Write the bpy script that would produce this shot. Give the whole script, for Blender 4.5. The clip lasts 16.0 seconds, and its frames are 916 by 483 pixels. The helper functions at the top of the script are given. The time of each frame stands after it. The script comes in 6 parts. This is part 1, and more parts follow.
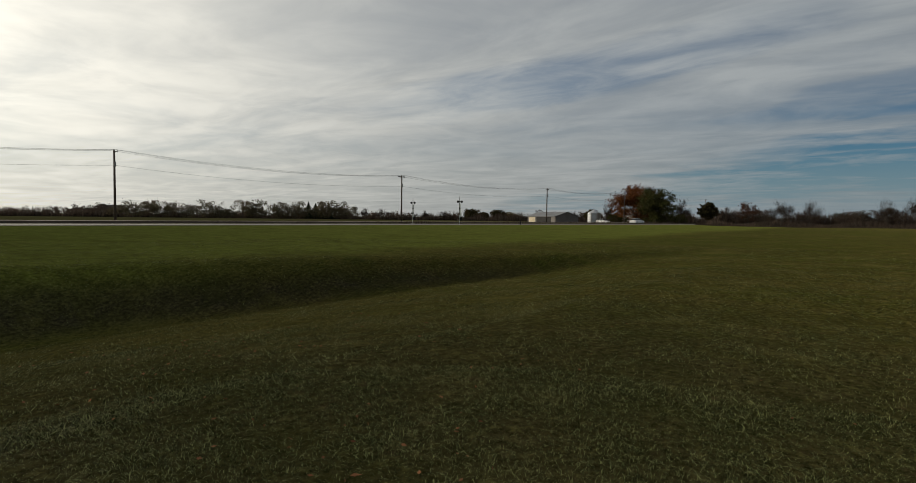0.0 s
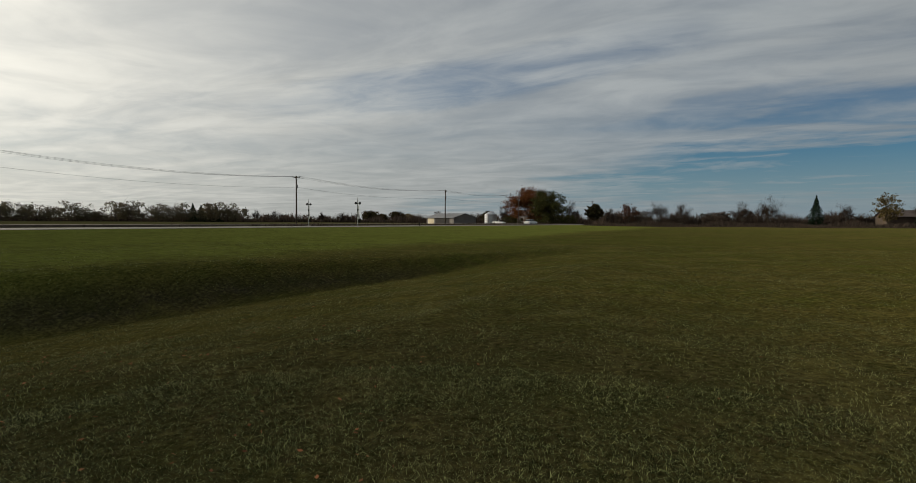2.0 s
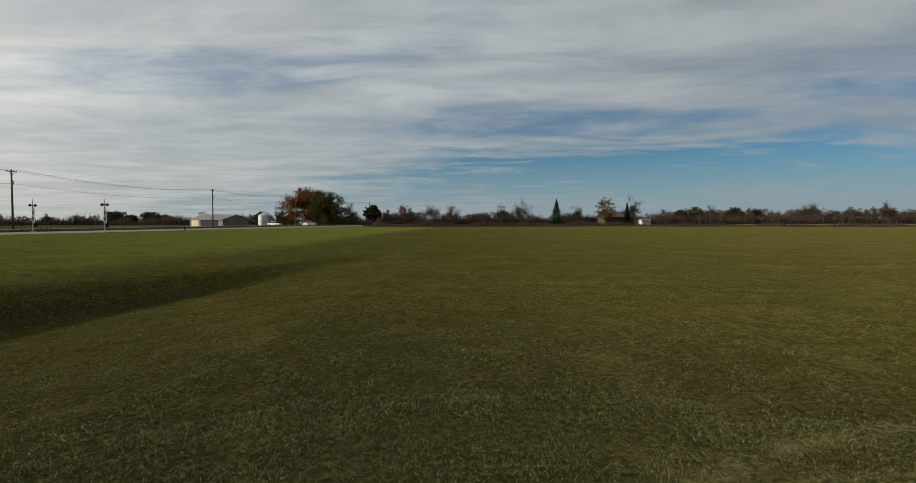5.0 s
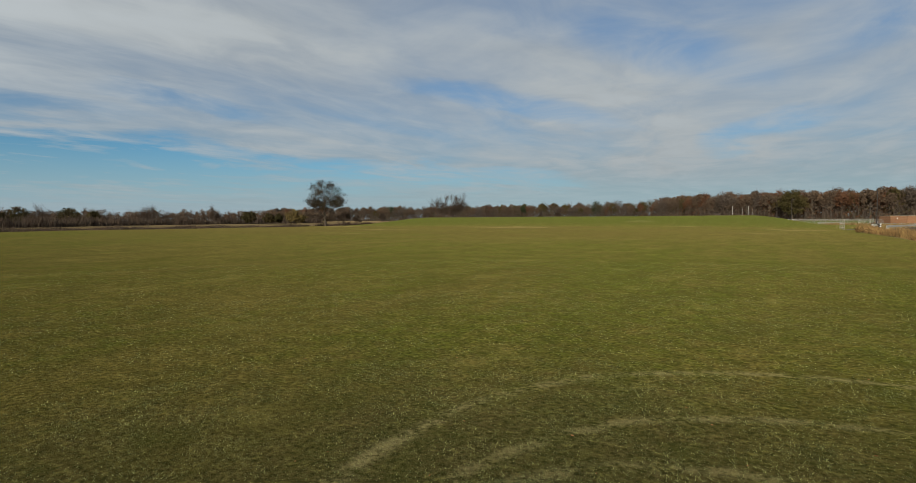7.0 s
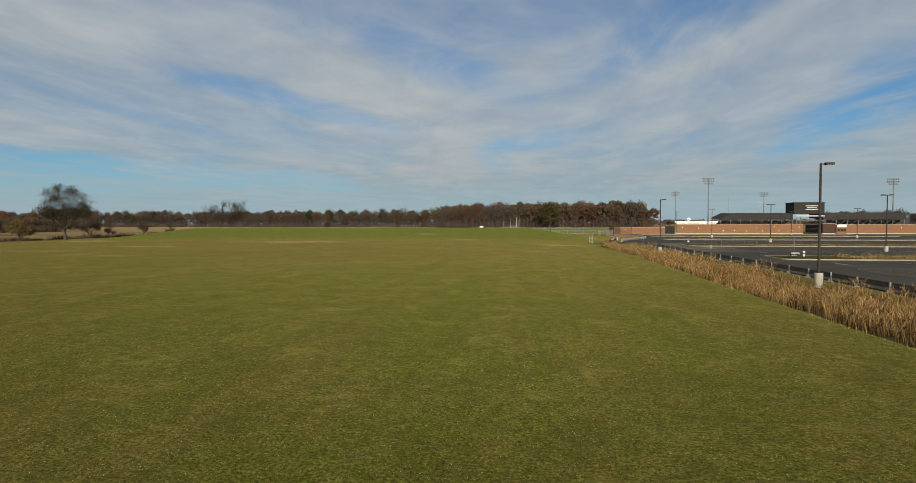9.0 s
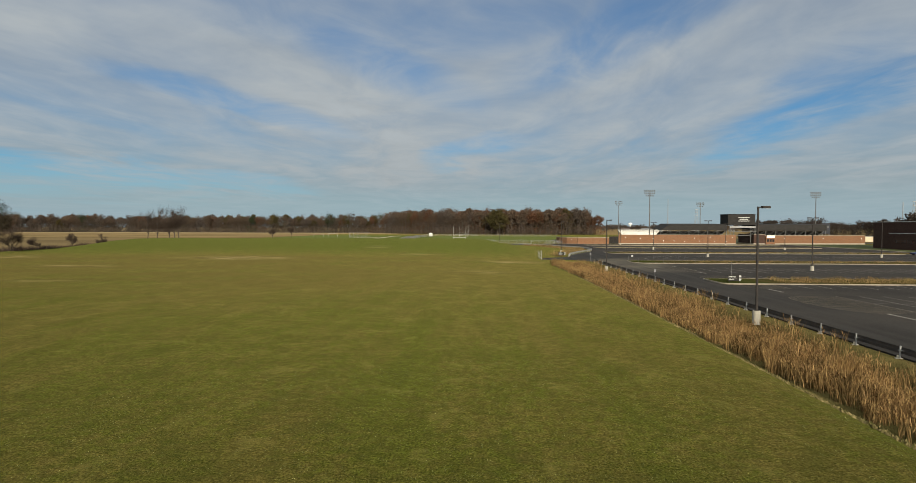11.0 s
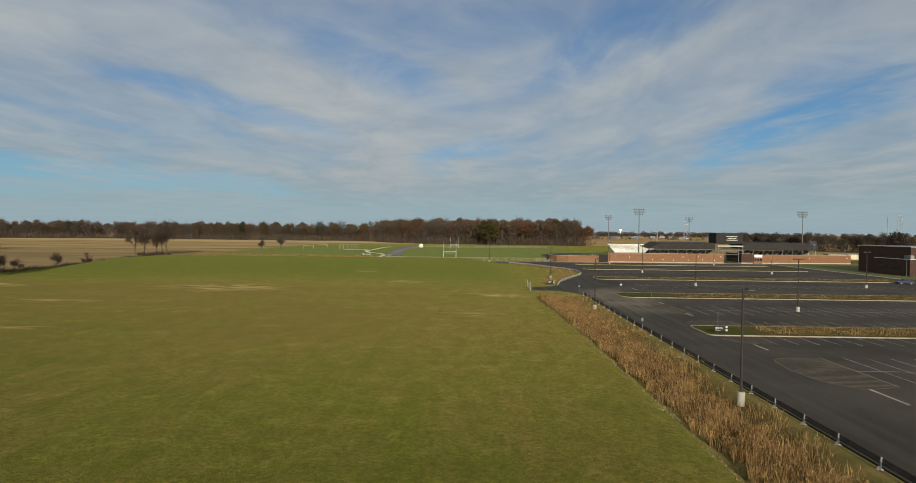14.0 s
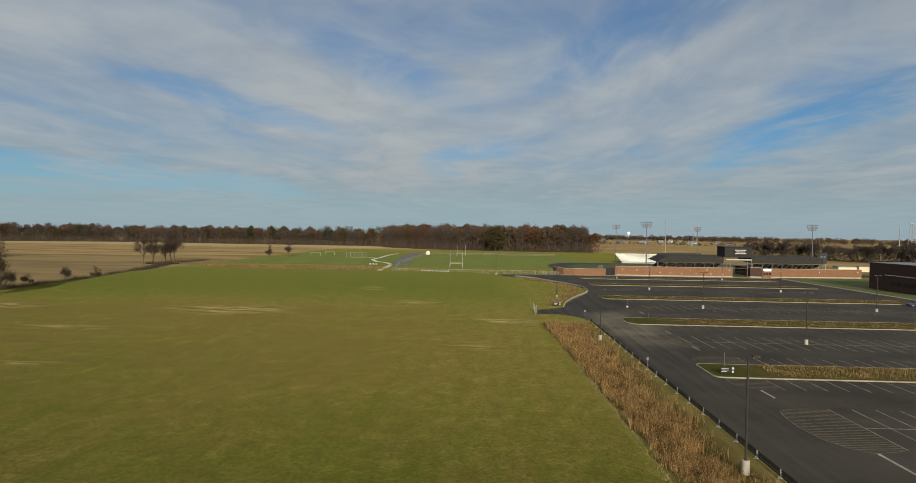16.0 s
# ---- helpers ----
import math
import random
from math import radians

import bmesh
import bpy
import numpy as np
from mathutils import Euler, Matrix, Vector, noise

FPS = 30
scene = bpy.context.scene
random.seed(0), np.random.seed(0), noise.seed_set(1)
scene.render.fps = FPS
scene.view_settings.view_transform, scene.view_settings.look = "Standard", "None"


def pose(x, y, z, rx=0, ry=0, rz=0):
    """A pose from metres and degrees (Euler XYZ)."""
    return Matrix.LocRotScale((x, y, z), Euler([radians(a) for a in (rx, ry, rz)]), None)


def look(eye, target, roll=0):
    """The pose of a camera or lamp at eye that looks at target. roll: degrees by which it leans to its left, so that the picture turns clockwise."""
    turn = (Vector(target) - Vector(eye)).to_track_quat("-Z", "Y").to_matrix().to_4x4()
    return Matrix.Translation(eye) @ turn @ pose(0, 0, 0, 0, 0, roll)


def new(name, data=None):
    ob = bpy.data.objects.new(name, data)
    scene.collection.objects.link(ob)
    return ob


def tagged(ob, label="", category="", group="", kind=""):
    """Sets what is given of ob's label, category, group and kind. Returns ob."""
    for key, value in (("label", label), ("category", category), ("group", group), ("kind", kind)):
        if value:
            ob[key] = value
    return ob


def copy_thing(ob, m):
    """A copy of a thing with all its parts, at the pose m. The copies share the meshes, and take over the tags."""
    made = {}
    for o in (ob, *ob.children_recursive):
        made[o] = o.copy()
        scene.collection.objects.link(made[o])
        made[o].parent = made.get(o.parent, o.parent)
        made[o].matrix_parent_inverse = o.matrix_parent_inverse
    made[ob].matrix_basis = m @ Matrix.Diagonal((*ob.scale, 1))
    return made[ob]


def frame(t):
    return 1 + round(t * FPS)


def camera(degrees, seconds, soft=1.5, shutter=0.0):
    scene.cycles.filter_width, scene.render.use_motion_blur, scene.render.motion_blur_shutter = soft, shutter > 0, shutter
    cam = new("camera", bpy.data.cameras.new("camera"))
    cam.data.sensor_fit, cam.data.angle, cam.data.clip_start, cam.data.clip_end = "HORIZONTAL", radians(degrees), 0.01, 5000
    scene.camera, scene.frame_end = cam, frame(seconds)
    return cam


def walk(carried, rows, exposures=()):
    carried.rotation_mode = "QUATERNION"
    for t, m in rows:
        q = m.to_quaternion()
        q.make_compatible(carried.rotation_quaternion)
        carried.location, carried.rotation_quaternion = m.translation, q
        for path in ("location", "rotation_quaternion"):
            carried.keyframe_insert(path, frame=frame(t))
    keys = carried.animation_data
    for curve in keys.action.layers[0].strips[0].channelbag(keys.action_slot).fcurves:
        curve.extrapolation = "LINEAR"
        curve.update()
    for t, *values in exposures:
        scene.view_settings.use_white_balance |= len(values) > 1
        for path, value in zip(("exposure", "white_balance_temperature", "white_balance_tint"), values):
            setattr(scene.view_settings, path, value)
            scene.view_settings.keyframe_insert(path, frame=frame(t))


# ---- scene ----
cam = camera(80.40, 16.0, 0.85)
PATH = [
    (0.0, pose(1.273, -0.402, 1.477, 87.457, -0.658, 127.315)),
    (0.5, pose(1.291, -0.403, 1.478, 87.513, -0.596, 125.627)),
    (1.0, pose(1.294, -0.397, 1.466, 87.591, -0.561, 121.897)),
    (1.5, pose(1.290, -0.394, 1.449, 87.677, -0.467, 117.947)),
    (2.0, pose(1.269, -0.393, 1.445, 87.736, -0.359, 116.686)),
    (2.5, pose(1.246, -0.400, 1.420, 87.786, -0.291, 115.964)),
    (3.0, pose(1.230, -0.433, 1.399, 87.810, -0.261, 115.468)),
    (5.3, pose(2.121, -1.202, 1.979, 87.781, 0.040, 84.183)),
    (5.5, pose(2.115, -1.248, 2.048, 87.782, 0.075, 77.05)),
    (6.0, pose(1.844, -1.298, 2.233, 87.716, 0.226, 59.990)),
    (6.5, pose(1.303, -1.240, 2.378, 87.604, 0.319, 42.628)),
    (7.0, pose(0.679, -0.996, 2.609, 87.645, 0.276, 30.62)),
    (7.5, pose(0.089, -0.673, 3.113, 87.698, 0.181, 23.45)),
    (8.0, pose(-0.448, -0.315, 3.682, 87.845, 0.088, 17.42)),
    (8.5, pose(-0.859, 0.021, 4.336, 87.984, 0.066, 11.9)),
    (9.0, pose(-1.187, 0.348, 5.018, 88.102, 0.086, 8.30)),
    (9.5, pose(-1.511, 0.560, 5.642, 88.252, 0.068, 5.835)),
    (10.0, pose(-1.719, 0.668, 6.364, 88.347, 0.023, 4.597)),
    (12.5, pose(-1.690, 0.707, 11.161, 88.625, -0.307, 1.573)),
    (13.0, pose(-1.600, 0.780, 12.261, 88.728, -0.409, 1.644)),
    (13.5, pose(-1.478, 0.909, 13.457, 88.813, -0.444, 1.781)),
    (14.0, pose(-1.361, 1.053, 14.674, 88.855, -0.511, 1.934)),
    (14.5, pose(-1.265, 1.190, 15.949, 88.893, -0.560, 2.114)),
    (15.0, pose(-1.129, 1.261, 17.271, 88.900, -0.648, 2.308)),
    (15.5, pose(-1.024, 1.338, 18.687, 88.925, -0.692, 2.510)),
    (16.0, pose(-0.951, 1.428, 20.150, 88.947, -0.768, 2.727)),
]
EXPOSURES = [(0.0, -0.52), (3.0, -0.33), (5.5, -0.02), (6.5, 0.15), (7.5, 0.2), (9.0, 0.22), (12.5, 0.18), (16.0, 0.14)]
walk(cam, PATH, EXPOSURES)


# ---- node helper ----
class Nodes:
    """Short calls for node trees; sockets or numbers go in, sockets come out."""

    def __init__(self, tree):
        self.t = tree

    def put(self, kind, operation=None):
        n = self.t.nodes.new(kind)
        if operation:
            n.operation = operation
        return n

    def join(self, socket, value):
        if isinstance(value, bpy.types.NodeSocket):
            self.t.links.new(value, socket)
        elif value is not None:
            if isinstance(value, (tuple, list)) and len(value) == 3 and socket.type == "RGBA":
                value = (*value, 1)
            socket.default_value = value

    def math(self, op, a, b=None, c=None):
        n = self.put("ShaderNodeMath", operation=op)
        for s, v in zip(n.inputs, (a, b, c)):
            self.join(s, v)
        return n.outputs[0]

    def add(self, a, b): return self.math("ADD", a, b)
    def sub(self, a, b): return self.math("SUBTRACT", a, b)
    def mul(self, a, b): return self.math("MULTIPLY", a, b)
    def div(self, a, b): return self.math("DIVIDE", a, b)

    def step(self, x, lo, hi, a=0.0, b=1.0):
        n = self.put("ShaderNodeMapRange")
        n.interpolation_type, n.clamp = "SMOOTHSTEP", True
        for s, v in zip(n.inputs, (x, lo, hi, a, b)):
            self.join(s, v)
        return n.outputs[0]

    def mix(self, f, a, b, blend="MIX"):
        n = self.put("ShaderNodeMix")
        n.data_type, n.blend_type = "RGBA", blend
        self.join(n.inputs[0], f)
        self.join(n.inputs[6], a)
        self.join(n.inputs[7], b)
        return n.outputs[2]

    def noise(self, vec, scale=1.0, detail=4.0, rough=0.55, warp=0.0):
        n = self.put("ShaderNodeTexNoise")
        self.join(n.inputs["Vector"], vec)
        self.join(n.inputs["Scale"], scale)
        self.join(n.inputs["Detail"], detail)
        self.join(n.inputs["Roughness"], rough)
        self.join(n.inputs["Distortion"], warp)
        return n.outputs[0]

    def vec(self, x=0.0, y=0.0, z=0.0):
        n = self.put("ShaderNodeCombineXYZ")
        for s, v in zip(n.inputs, (x, y, z)):
            self.join(s, v)
        return n.outputs[0]

    def split(self, v):
        n = self.put("ShaderNodeSeparateXYZ")
        self.join(n.inputs[0], v)
        return n.outputs

    def place(self):
        return self.put("ShaderNodeNewGeometry").outputs["Position"]

    def stretch(self, v, x, y, z=1.0):
        n = self.put("ShaderNodeVectorMath", operation="MULTIPLY")
        self.join(n.inputs[0], v)
        n.inputs[1].default_value = (x, y, z)
        return n.outputs[0]

    def island(self):
        return self.put("ShaderNodeNewGeometry").outputs["Random Per Island"]

    def bump(self, height, strength=0.3, distance=0.02):
        n = self.put("ShaderNodeBump")
        self.join(n.inputs["Height"], height)
        n.inputs["Strength"].default_value = strength
        n.inputs["Distance"].default_value = distance
        return n.outputs[0]


# ---- sky, thin high cloud in streaks that run north and south, and the sun low in the south ----
SUN_TURN, SUN_HEIGHT = radians(173), radians(18)
SUN_WAY = Vector((math.sin(SUN_TURN) * math.cos(SUN_HEIGHT), math.cos(SUN_TURN) * math.cos(SUN_HEIGHT), math.sin(SUN_HEIGHT)))
world = bpy.data.worlds.new("sky")
scene.world = world
world.use_nodes = True
w = Nodes(world.node_tree)
back = world.node_tree.nodes["Background"]
sky = w.put("ShaderNodeTexSky")
sky.sky_type, sky.sun_disc, sky.sun_elevation, sky.sun_rotation = "NISHITA", False, SUN_HEIGHT, SUN_TURN
sky.air_density, sky.dust_density, sky.ozone_density = 1.0, 0.6, 1.6
way = w.put("ShaderNodeTexCoord").outputs["Generated"]
dx, dy, dz = w.split(way)
up = w.add(w.math("MAXIMUM", dz, 0.0), 0.05)
u, v = w.div(dx, up), w.div(dy, up)
flow = w.noise(w.vec(w.mul(u, 0.35), w.mul(v, 0.16), 1.7), 1.0, 2.0)
uw = w.add(u, w.mul(w.sub(flow, 0.5), 2.2))
sheet = w.noise(w.vec(w.mul(uw, 0.5), w.mul(v, 0.2), 4.2), 1.0, 3.0, 0.5)
bands = w.noise(w.vec(w.mul(uw, 1.15), w.mul(v, 0.58), 8.4), 1.0, 5.0, 0.55, 0.4)
wisps = w.noise(w.vec(w.mul(uw, 2.4), w.mul(v, 1.6), 2.9), 1.0, 6.0, 0.58, 0.5)
# a thin milky sheet with openings: bearing, height, half widths, slant and clearness of each, in degrees
GAPS = ((119, 14.5, 18, 2.2, -0.17, 0.40), (96, 3.6, 12, 1.7, -0.03, 0.95), (72, 4.6, 22, 2.4, 0.0, 1.25), (46, 4.2, 16, 1.9, 0.0, 0.7), (78, 9.6, 15, 0.8, 0.02, 0.38),
        (92, 10.6, 7, 0.8, -0.1, 0.22), (112, 1.6, 12, 0.9, 0.0, 0.6), (53, 10.5, 7, 0.8, 0.1, 0.36), (28, 12.0, 7, 1.2, 0.2, 0.34), (12, 17.0, 9, 3.0, 0.3, 0.42),
        (3.5, 8.2, 6, 1.3, -0.12, 0.32), (-31, 10.8, 8, 3.0, -0.35, 0.55), (8, 21.0, 24, 3.4, 0.0, 0.26), (-20, 20.0, 14, 3.0, -0.3, 0.35), (30, 4.4, 9, 1.3, 0.08, 0.5))
bearing = w.mul(w.math("ARCTAN2", w.mul(dx, -1.0), dy), 57.296)
height = w.mul(w.math("ARCSINE", dz), 57.296)
frayed = w.noise(w.vec(w.mul(uw, 0.8), w.mul(v, 0.5), 6.6), 1.0, 5.0, 0.6)
bearing = w.add(bearing, w.mul(w.sub(sheet, 0.5), 34.0))
height = w.add(height, w.mul(w.sub(frayed, 0.5), 7.0))
opened = 0.0
for gap_b, gap_h, half_b, half_h, slant, clearness in GAPS:
    away_b = w.mul(w.sub(bearing, gap_b), 1 / half_b)
    away_h = w.mul(w.sub(w.sub(height, gap_h), w.mul(w.sub(bearing, gap_b), slant)), 1 / half_h)
    near_gap = w.step(w.add(w.mul(away_b, away_b), w.mul(away_h, away_h)), 2.2, 0.0, 0.0, clearness)
    opened = w.math("MAXIMUM", opened, near_gap)
grain_ = w.add(w.add(w.mul(w.sub(bands, 0.5), 1.05), w.mul(w.sub(sheet, 0.5), 0.5)), w.mul(w.sub(wisps, 0.5), 0.42))
grain_ = w.mul(w.mul(grain_, w.step(v, 0.5, -2.5, 0.8, 0.42)), w.step(dz, 0.0, 0.15, 0.3, 1.0))
cover = w.sub(w.add(w.step(v, 0.0, -3.0, 0.79, 0.90), grain_), w.mul(opened, w.step(w.add(w.mul(bands, 0.4), w.mul(wisps, 0.6)), 0.68, 0.38, 0.35, 1.0)))
cover = w.mul(cover, w.sub(1.0, w.mul(w.step(dz, 0.085, 0.01, 0.0, 0.7), w.step(dy, -0.45, 0.25))))
cover = w.math("MAXIMUM", w.math("MINIMUM", cover, 0.96), 0.04)
dot = w.put("ShaderNodeVectorMath", operation="DOT_PRODUCT")
w.join(dot.inputs[0], way)
dot.inputs[1].default_value = SUN_WAY
near_sun = w.math("POWER", w.math("MAXIMUM", dot.outputs["Value"], 0.0), 5.0)
wide_glow = w.math("POWER", w.mul(w.add(dot.outputs["Value"], 1.0), 0.5), 2.0)
bright = w.mul(w.add(w.add(2.62, w.mul(wide_glow, 3.1)), w.mul(near_sun, 6.5)), w.step(dz, 0.0, 0.2, 0.87, 1.0))
shade = w.mul(w.step(w.add(w.mul(bands, 0.6), w.mul(sheet, 0.5)), 0.42, 0.75, 0.97, 1.05), w.step(w.add(w.mul(wisps, 0.6), w.mul(bands, 0.4)), 0.32, 0.68, 0.90, 1.10))
toward = w.math("POWER", w.math("MAXIMUM", dot.outputs["Value"], 0.0), 1.3)
cloud_tone = w.mix(toward, (0.90, 0.97, 0.995), (1.02, 0.965, 0.83))
cloud = w.mix(1.0, cloud_tone, w.vec(w.mul(bright, shade), w.mul(bright, shade), w.mul(bright, shade)), "MULTIPLY")
clear = w.mix(1.0, sky.outputs[0], (0.19, 0.40, 0.57), "MULTIPLY")
hazy = w.mix(w.step(dz, 0.0, 0.14, 0.82, 0.0), clear, (2.10, 2.75, 3.22))
w.join(back.inputs[0], w.mix(cover, hazy, cloud))
back.inputs[1].default_value = 0.14

sun = new("sun", bpy.data.lights.new("sun", "SUN"))
sun.data.energy, sun.data.angle, sun.data.color = 4.3, radians(1.2), (1.0, 0.91, 0.73)
sun.matrix_world = look(SUN_WAY * 100, (0, 0, 0))


# ---- materials ----
def material(name, rough=0.9, metal=0.0, spec=0.3):
    m = bpy.data.materials.new(name)
    m.use_nodes = True
    n = Nodes(m.node_tree)
    b = m.node_tree.nodes["Principled BSDF"]
    b.inputs["Roughness"].default_value, b.inputs["Metallic"].default_value, b.inputs["Specular IOR Level"].default_value = rough, metal, spec
    return m, n, b


def surface(name, c1, c2, coarse=0.8, fine=25.0, rough=0.85, metal=0.0, relief=0.2, depth=0.01, squeeze=(1, 1, 1), c3=None):
    """Two tones mixed at a coarse and a fine scale, a third for stains, and fine relief."""
    m, n, b = material(name, rough, metal)
    p = n.stretch(n.place(), *squeeze)
    a = n.noise(p, coarse, 3.0)
    f = n.noise(p, fine, 4.0, 0.65)
    mixed = n.mix(n.step(n.add(n.mul(a, 0.55), n.mul(f, 0.45)), 0.35, 0.65), c1, c2)
    if c3:
        mixed = n.mix(n.step(n.noise(p, coarse * 0.37, 5.0, 0.7), 0.56, 0.7), mixed, c3)
    n.join(b.inputs["Base Color"], mixed)
    n.join(b.inputs["Normal"], n.bump(f, relief, depth))
    return m


def leafage(name, c1, c2, c3=None, scale=0.12, rough=0.75, thin=0.0, power=1.0, fleck=None, spec=0.0):
    """Leaves and blades: a tone of its own for each piece, and patches of another tone; thin ones let light through."""
    m, n, b = material(name, rough, 0.0, spec)
    r = n.math("POWER", n.island(), power)
    tone = n.mix(r, c1, c2)
    if c3:
        tone = n.mix(n.step(n.noise(n.place(), scale, 3.0), 0.45, 0.6), tone, n.mix(r, c3, c2))
    if fleck:
        tone = n.mix(n.step(n.noise(n.place(), 4.0, 4.0, 0.7), 0.60, 0.70, 0.0, 0.6), tone, fleck)
    n.join(b.inputs["Base Color"], tone)
    if thin:
        through_light, both = n.put("ShaderNodeBsdfTranslucent"), n.put("ShaderNodeMixShader")
        n.join(through_light.inputs[0], tone)
        n.join(both.inputs[0], thin)
        n.join(both.inputs[1], b.outputs[0])
        n.join(both.inputs[2], through_light.outputs[0])
        n.join(m.node_tree.nodes["Material Output"].inputs[0], both.outputs[0])
    return m


# ground: mown grass, harvested field, sports turf
def ground_material():
    m, n, b = material("ground_cover", 0.95, 0.0, 0.0)
    p = n.place()
    x, y, z = n.split(p)
    flat = n.vec(x, y, 0.0)
    big = n.noise(flat, 0.018, 3.0)
    mid = n.noise(flat, 0.16, 4.0, 0.6)
    small = n.noise(flat, 1.6, 4.0, 0.65)
    fine = n.noise(flat, 11.0, 6.0, 0.75)
    rows = n.noise(n.vec(n.mul(x, 0.38), n.mul(y, 0.02), 3.0), 1.0, 3.0, 0.6)
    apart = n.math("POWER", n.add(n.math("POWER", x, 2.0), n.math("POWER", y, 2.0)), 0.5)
    worn = n.add(n.mul(n.mul(n.step(y, 45, 85), n.step(y, 150, 125)), 0.05), n.step(apart, 32, 5, 0.0, 0.04))
    dry = n.add(n.add(n.add(n.mul(big, 0.36), n.mul(mid, 0.24)), n.add(n.mul(small, 0.34), n.mul(rows, 0.22))), worn)
    edge_ = n.mul(n.sub(mid, 0.5), 10.0)
    green = n.mix(n.step(fine, 0.34, 0.64), GRASS_DARK, GRASS_LIGHT)
    straw = n.mix(n.step(fine, 0.34, 0.64), STRAW_DARK, STRAW_LIGHT)
    lawn = n.mix(n.step(n.add(dry, n.mul(n.sub(fine, 0.5), 0.25)), 0.49, 0.66, 0.05, 0.78), green, straw)
    lawn = n.mix(n.step(n.noise(flat, 4.0, 4.0, 0.7), 0.60, 0.70, 0.0, 0.5), lawn, (0.075, 0.042, 0.018))
    # lusher strip beyond the swale, lightened to paint in the glow of backlit blades
    lawn = n.mix(n.step(n.add(y, n.mul(edge_, 0.3)), -13.5, -19.5, 0.0, 0.75), lawn, n.mix(n.step(fine, 0.34, 0.64), (0.108, 0.134, 0.016), (0.232, 0.266, 0.048)))
    # dark thatch plus painted shade between the blades near the take-off place
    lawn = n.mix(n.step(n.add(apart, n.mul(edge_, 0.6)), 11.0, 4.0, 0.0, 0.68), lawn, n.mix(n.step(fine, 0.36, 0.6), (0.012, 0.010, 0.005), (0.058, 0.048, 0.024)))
    # brown litter with the swale's shade painted in, on floor and far bank
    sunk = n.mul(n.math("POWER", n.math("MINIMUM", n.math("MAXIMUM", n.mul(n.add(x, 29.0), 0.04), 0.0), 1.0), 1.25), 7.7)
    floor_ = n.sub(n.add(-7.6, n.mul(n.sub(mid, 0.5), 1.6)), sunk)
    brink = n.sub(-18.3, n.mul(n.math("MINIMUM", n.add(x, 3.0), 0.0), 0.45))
    shaded_litter = n.mul(n.mul(n.step(n.sub(y, floor_), 0.5, -0.7), n.step(n.sub(y, brink), 0.0, 1.5)), n.step(x, -24.0, -14.0))
    lawn = n.mix(n.mul(shaded_litter, n.step(n.add(n.mul(small, 0.5), n.mul(fine, 0.5)), 0.36, 0.62, 0.95, 0.6)), lawn, n.mix(n.step(fine, 0.36, 0.6), (0.018, 0.015, 0.011), (0.052, 0.042, 0.030)))
    tufts = n.step(n.noise(flat, 2.4, 5.0, 0.78), 0.40, 0.62)
    lawn = n.mix(n.step(n.noise(flat, 5.5, 5.0, 0.75), 0.54, 0.68, 0.0, 0.34), lawn, (0.18, 0.165, 0.042))
    lawn = n.mix(n.mul(tufts, 0.46), lawn, (0.017, 0.018, 0.004))
    clumps = n.noise(flat, 0.42, 5.0, 0.72, 0.4)
    lawn = n.mix(n.step(clumps, 0.50, 0.36, 0.0, 0.30), lawn, (0.030, 0.036, 0.007))
    lawn = n.mix(n.step(clumps, 0.54, 0.68, 0.0, 0.34), lawn, (0.140, 0.122, 0.033))
    mottle = n.noise(n.vec(n.mul(x, 1.5), n.mul(y, 0.6), 9.0), 0.32, 5.0, 0.7)
    lawn = n.mix(n.step(mottle, 0.54, 0.36, 0.0, 0.30), lawn, n.mix(n.step(fine, 0.36, 0.6), (0.014, 0.016, 0.003), (0.056, 0.056, 0.010)))
    # the bank of the rise is greener
    bank = n.mul(n.step(y, 140, 175), n.mul(n.step(y, 270, 250), n.step(x, 20, 0)))
    lawn = n.mix(n.mul(bank, 0.8), lawn, n.mix(n.step(fine, 0.34, 0.64), (0.020, 0.028, 0.004), (0.060, 0.073, 0.012)))
    tired = n.mul(n.mul(n.step(n.add(y, n.mul(edge_, 3.0)), 40, 95), n.step(n.add(y, edge_), 152, 130)), n.step(n.add(x, n.mul(edge_, 3.0)), 12, -30))
    lawn = n.mix(n.mul(n.mul(tired, n.step(n.noise(n.vec(n.mul(x, 0.05), n.mul(y, 0.11), 4.0), 1.0, 5.0, 0.65), 0.36, 0.60, 0.15, 1.0)), 0.72), lawn, n.mix(n.step(fine, 0.36, 0.62), (0.034, 0.026, 0.007), (0.086, 0.066, 0.018)))
    # bare pale streaks that lie across the field
    torn = n.noise(n.vec(n.mul(x, 0.12), n.mul(y, 0.9), 6.0), 1.0, 4.0, 0.65)
    for cx, cy, rx, ry, much in ((-62, 131, 17, 8, 0.75), (-120, 130, 12, 5, 0.6), (-83, 105, 11, 3, 0.55), (-98, 88, 14, 3, 0.5), (-70, 78, 9, 2, 0.5), (5, 124, 9, 4, 0.75), (-20, 150, 8, 4, 0.5), (-36, 172, 5, 5, 0.4), (-2, 96, 7, 4, 0.3)):
        near = n.math("POWER", n.add(n.math("POWER", n.mul(n.sub(x, cx), 1 / rx), 2.0), n.math("POWER", n.mul(n.sub(y, cy), 1 / ry), 2.0)), 0.5)
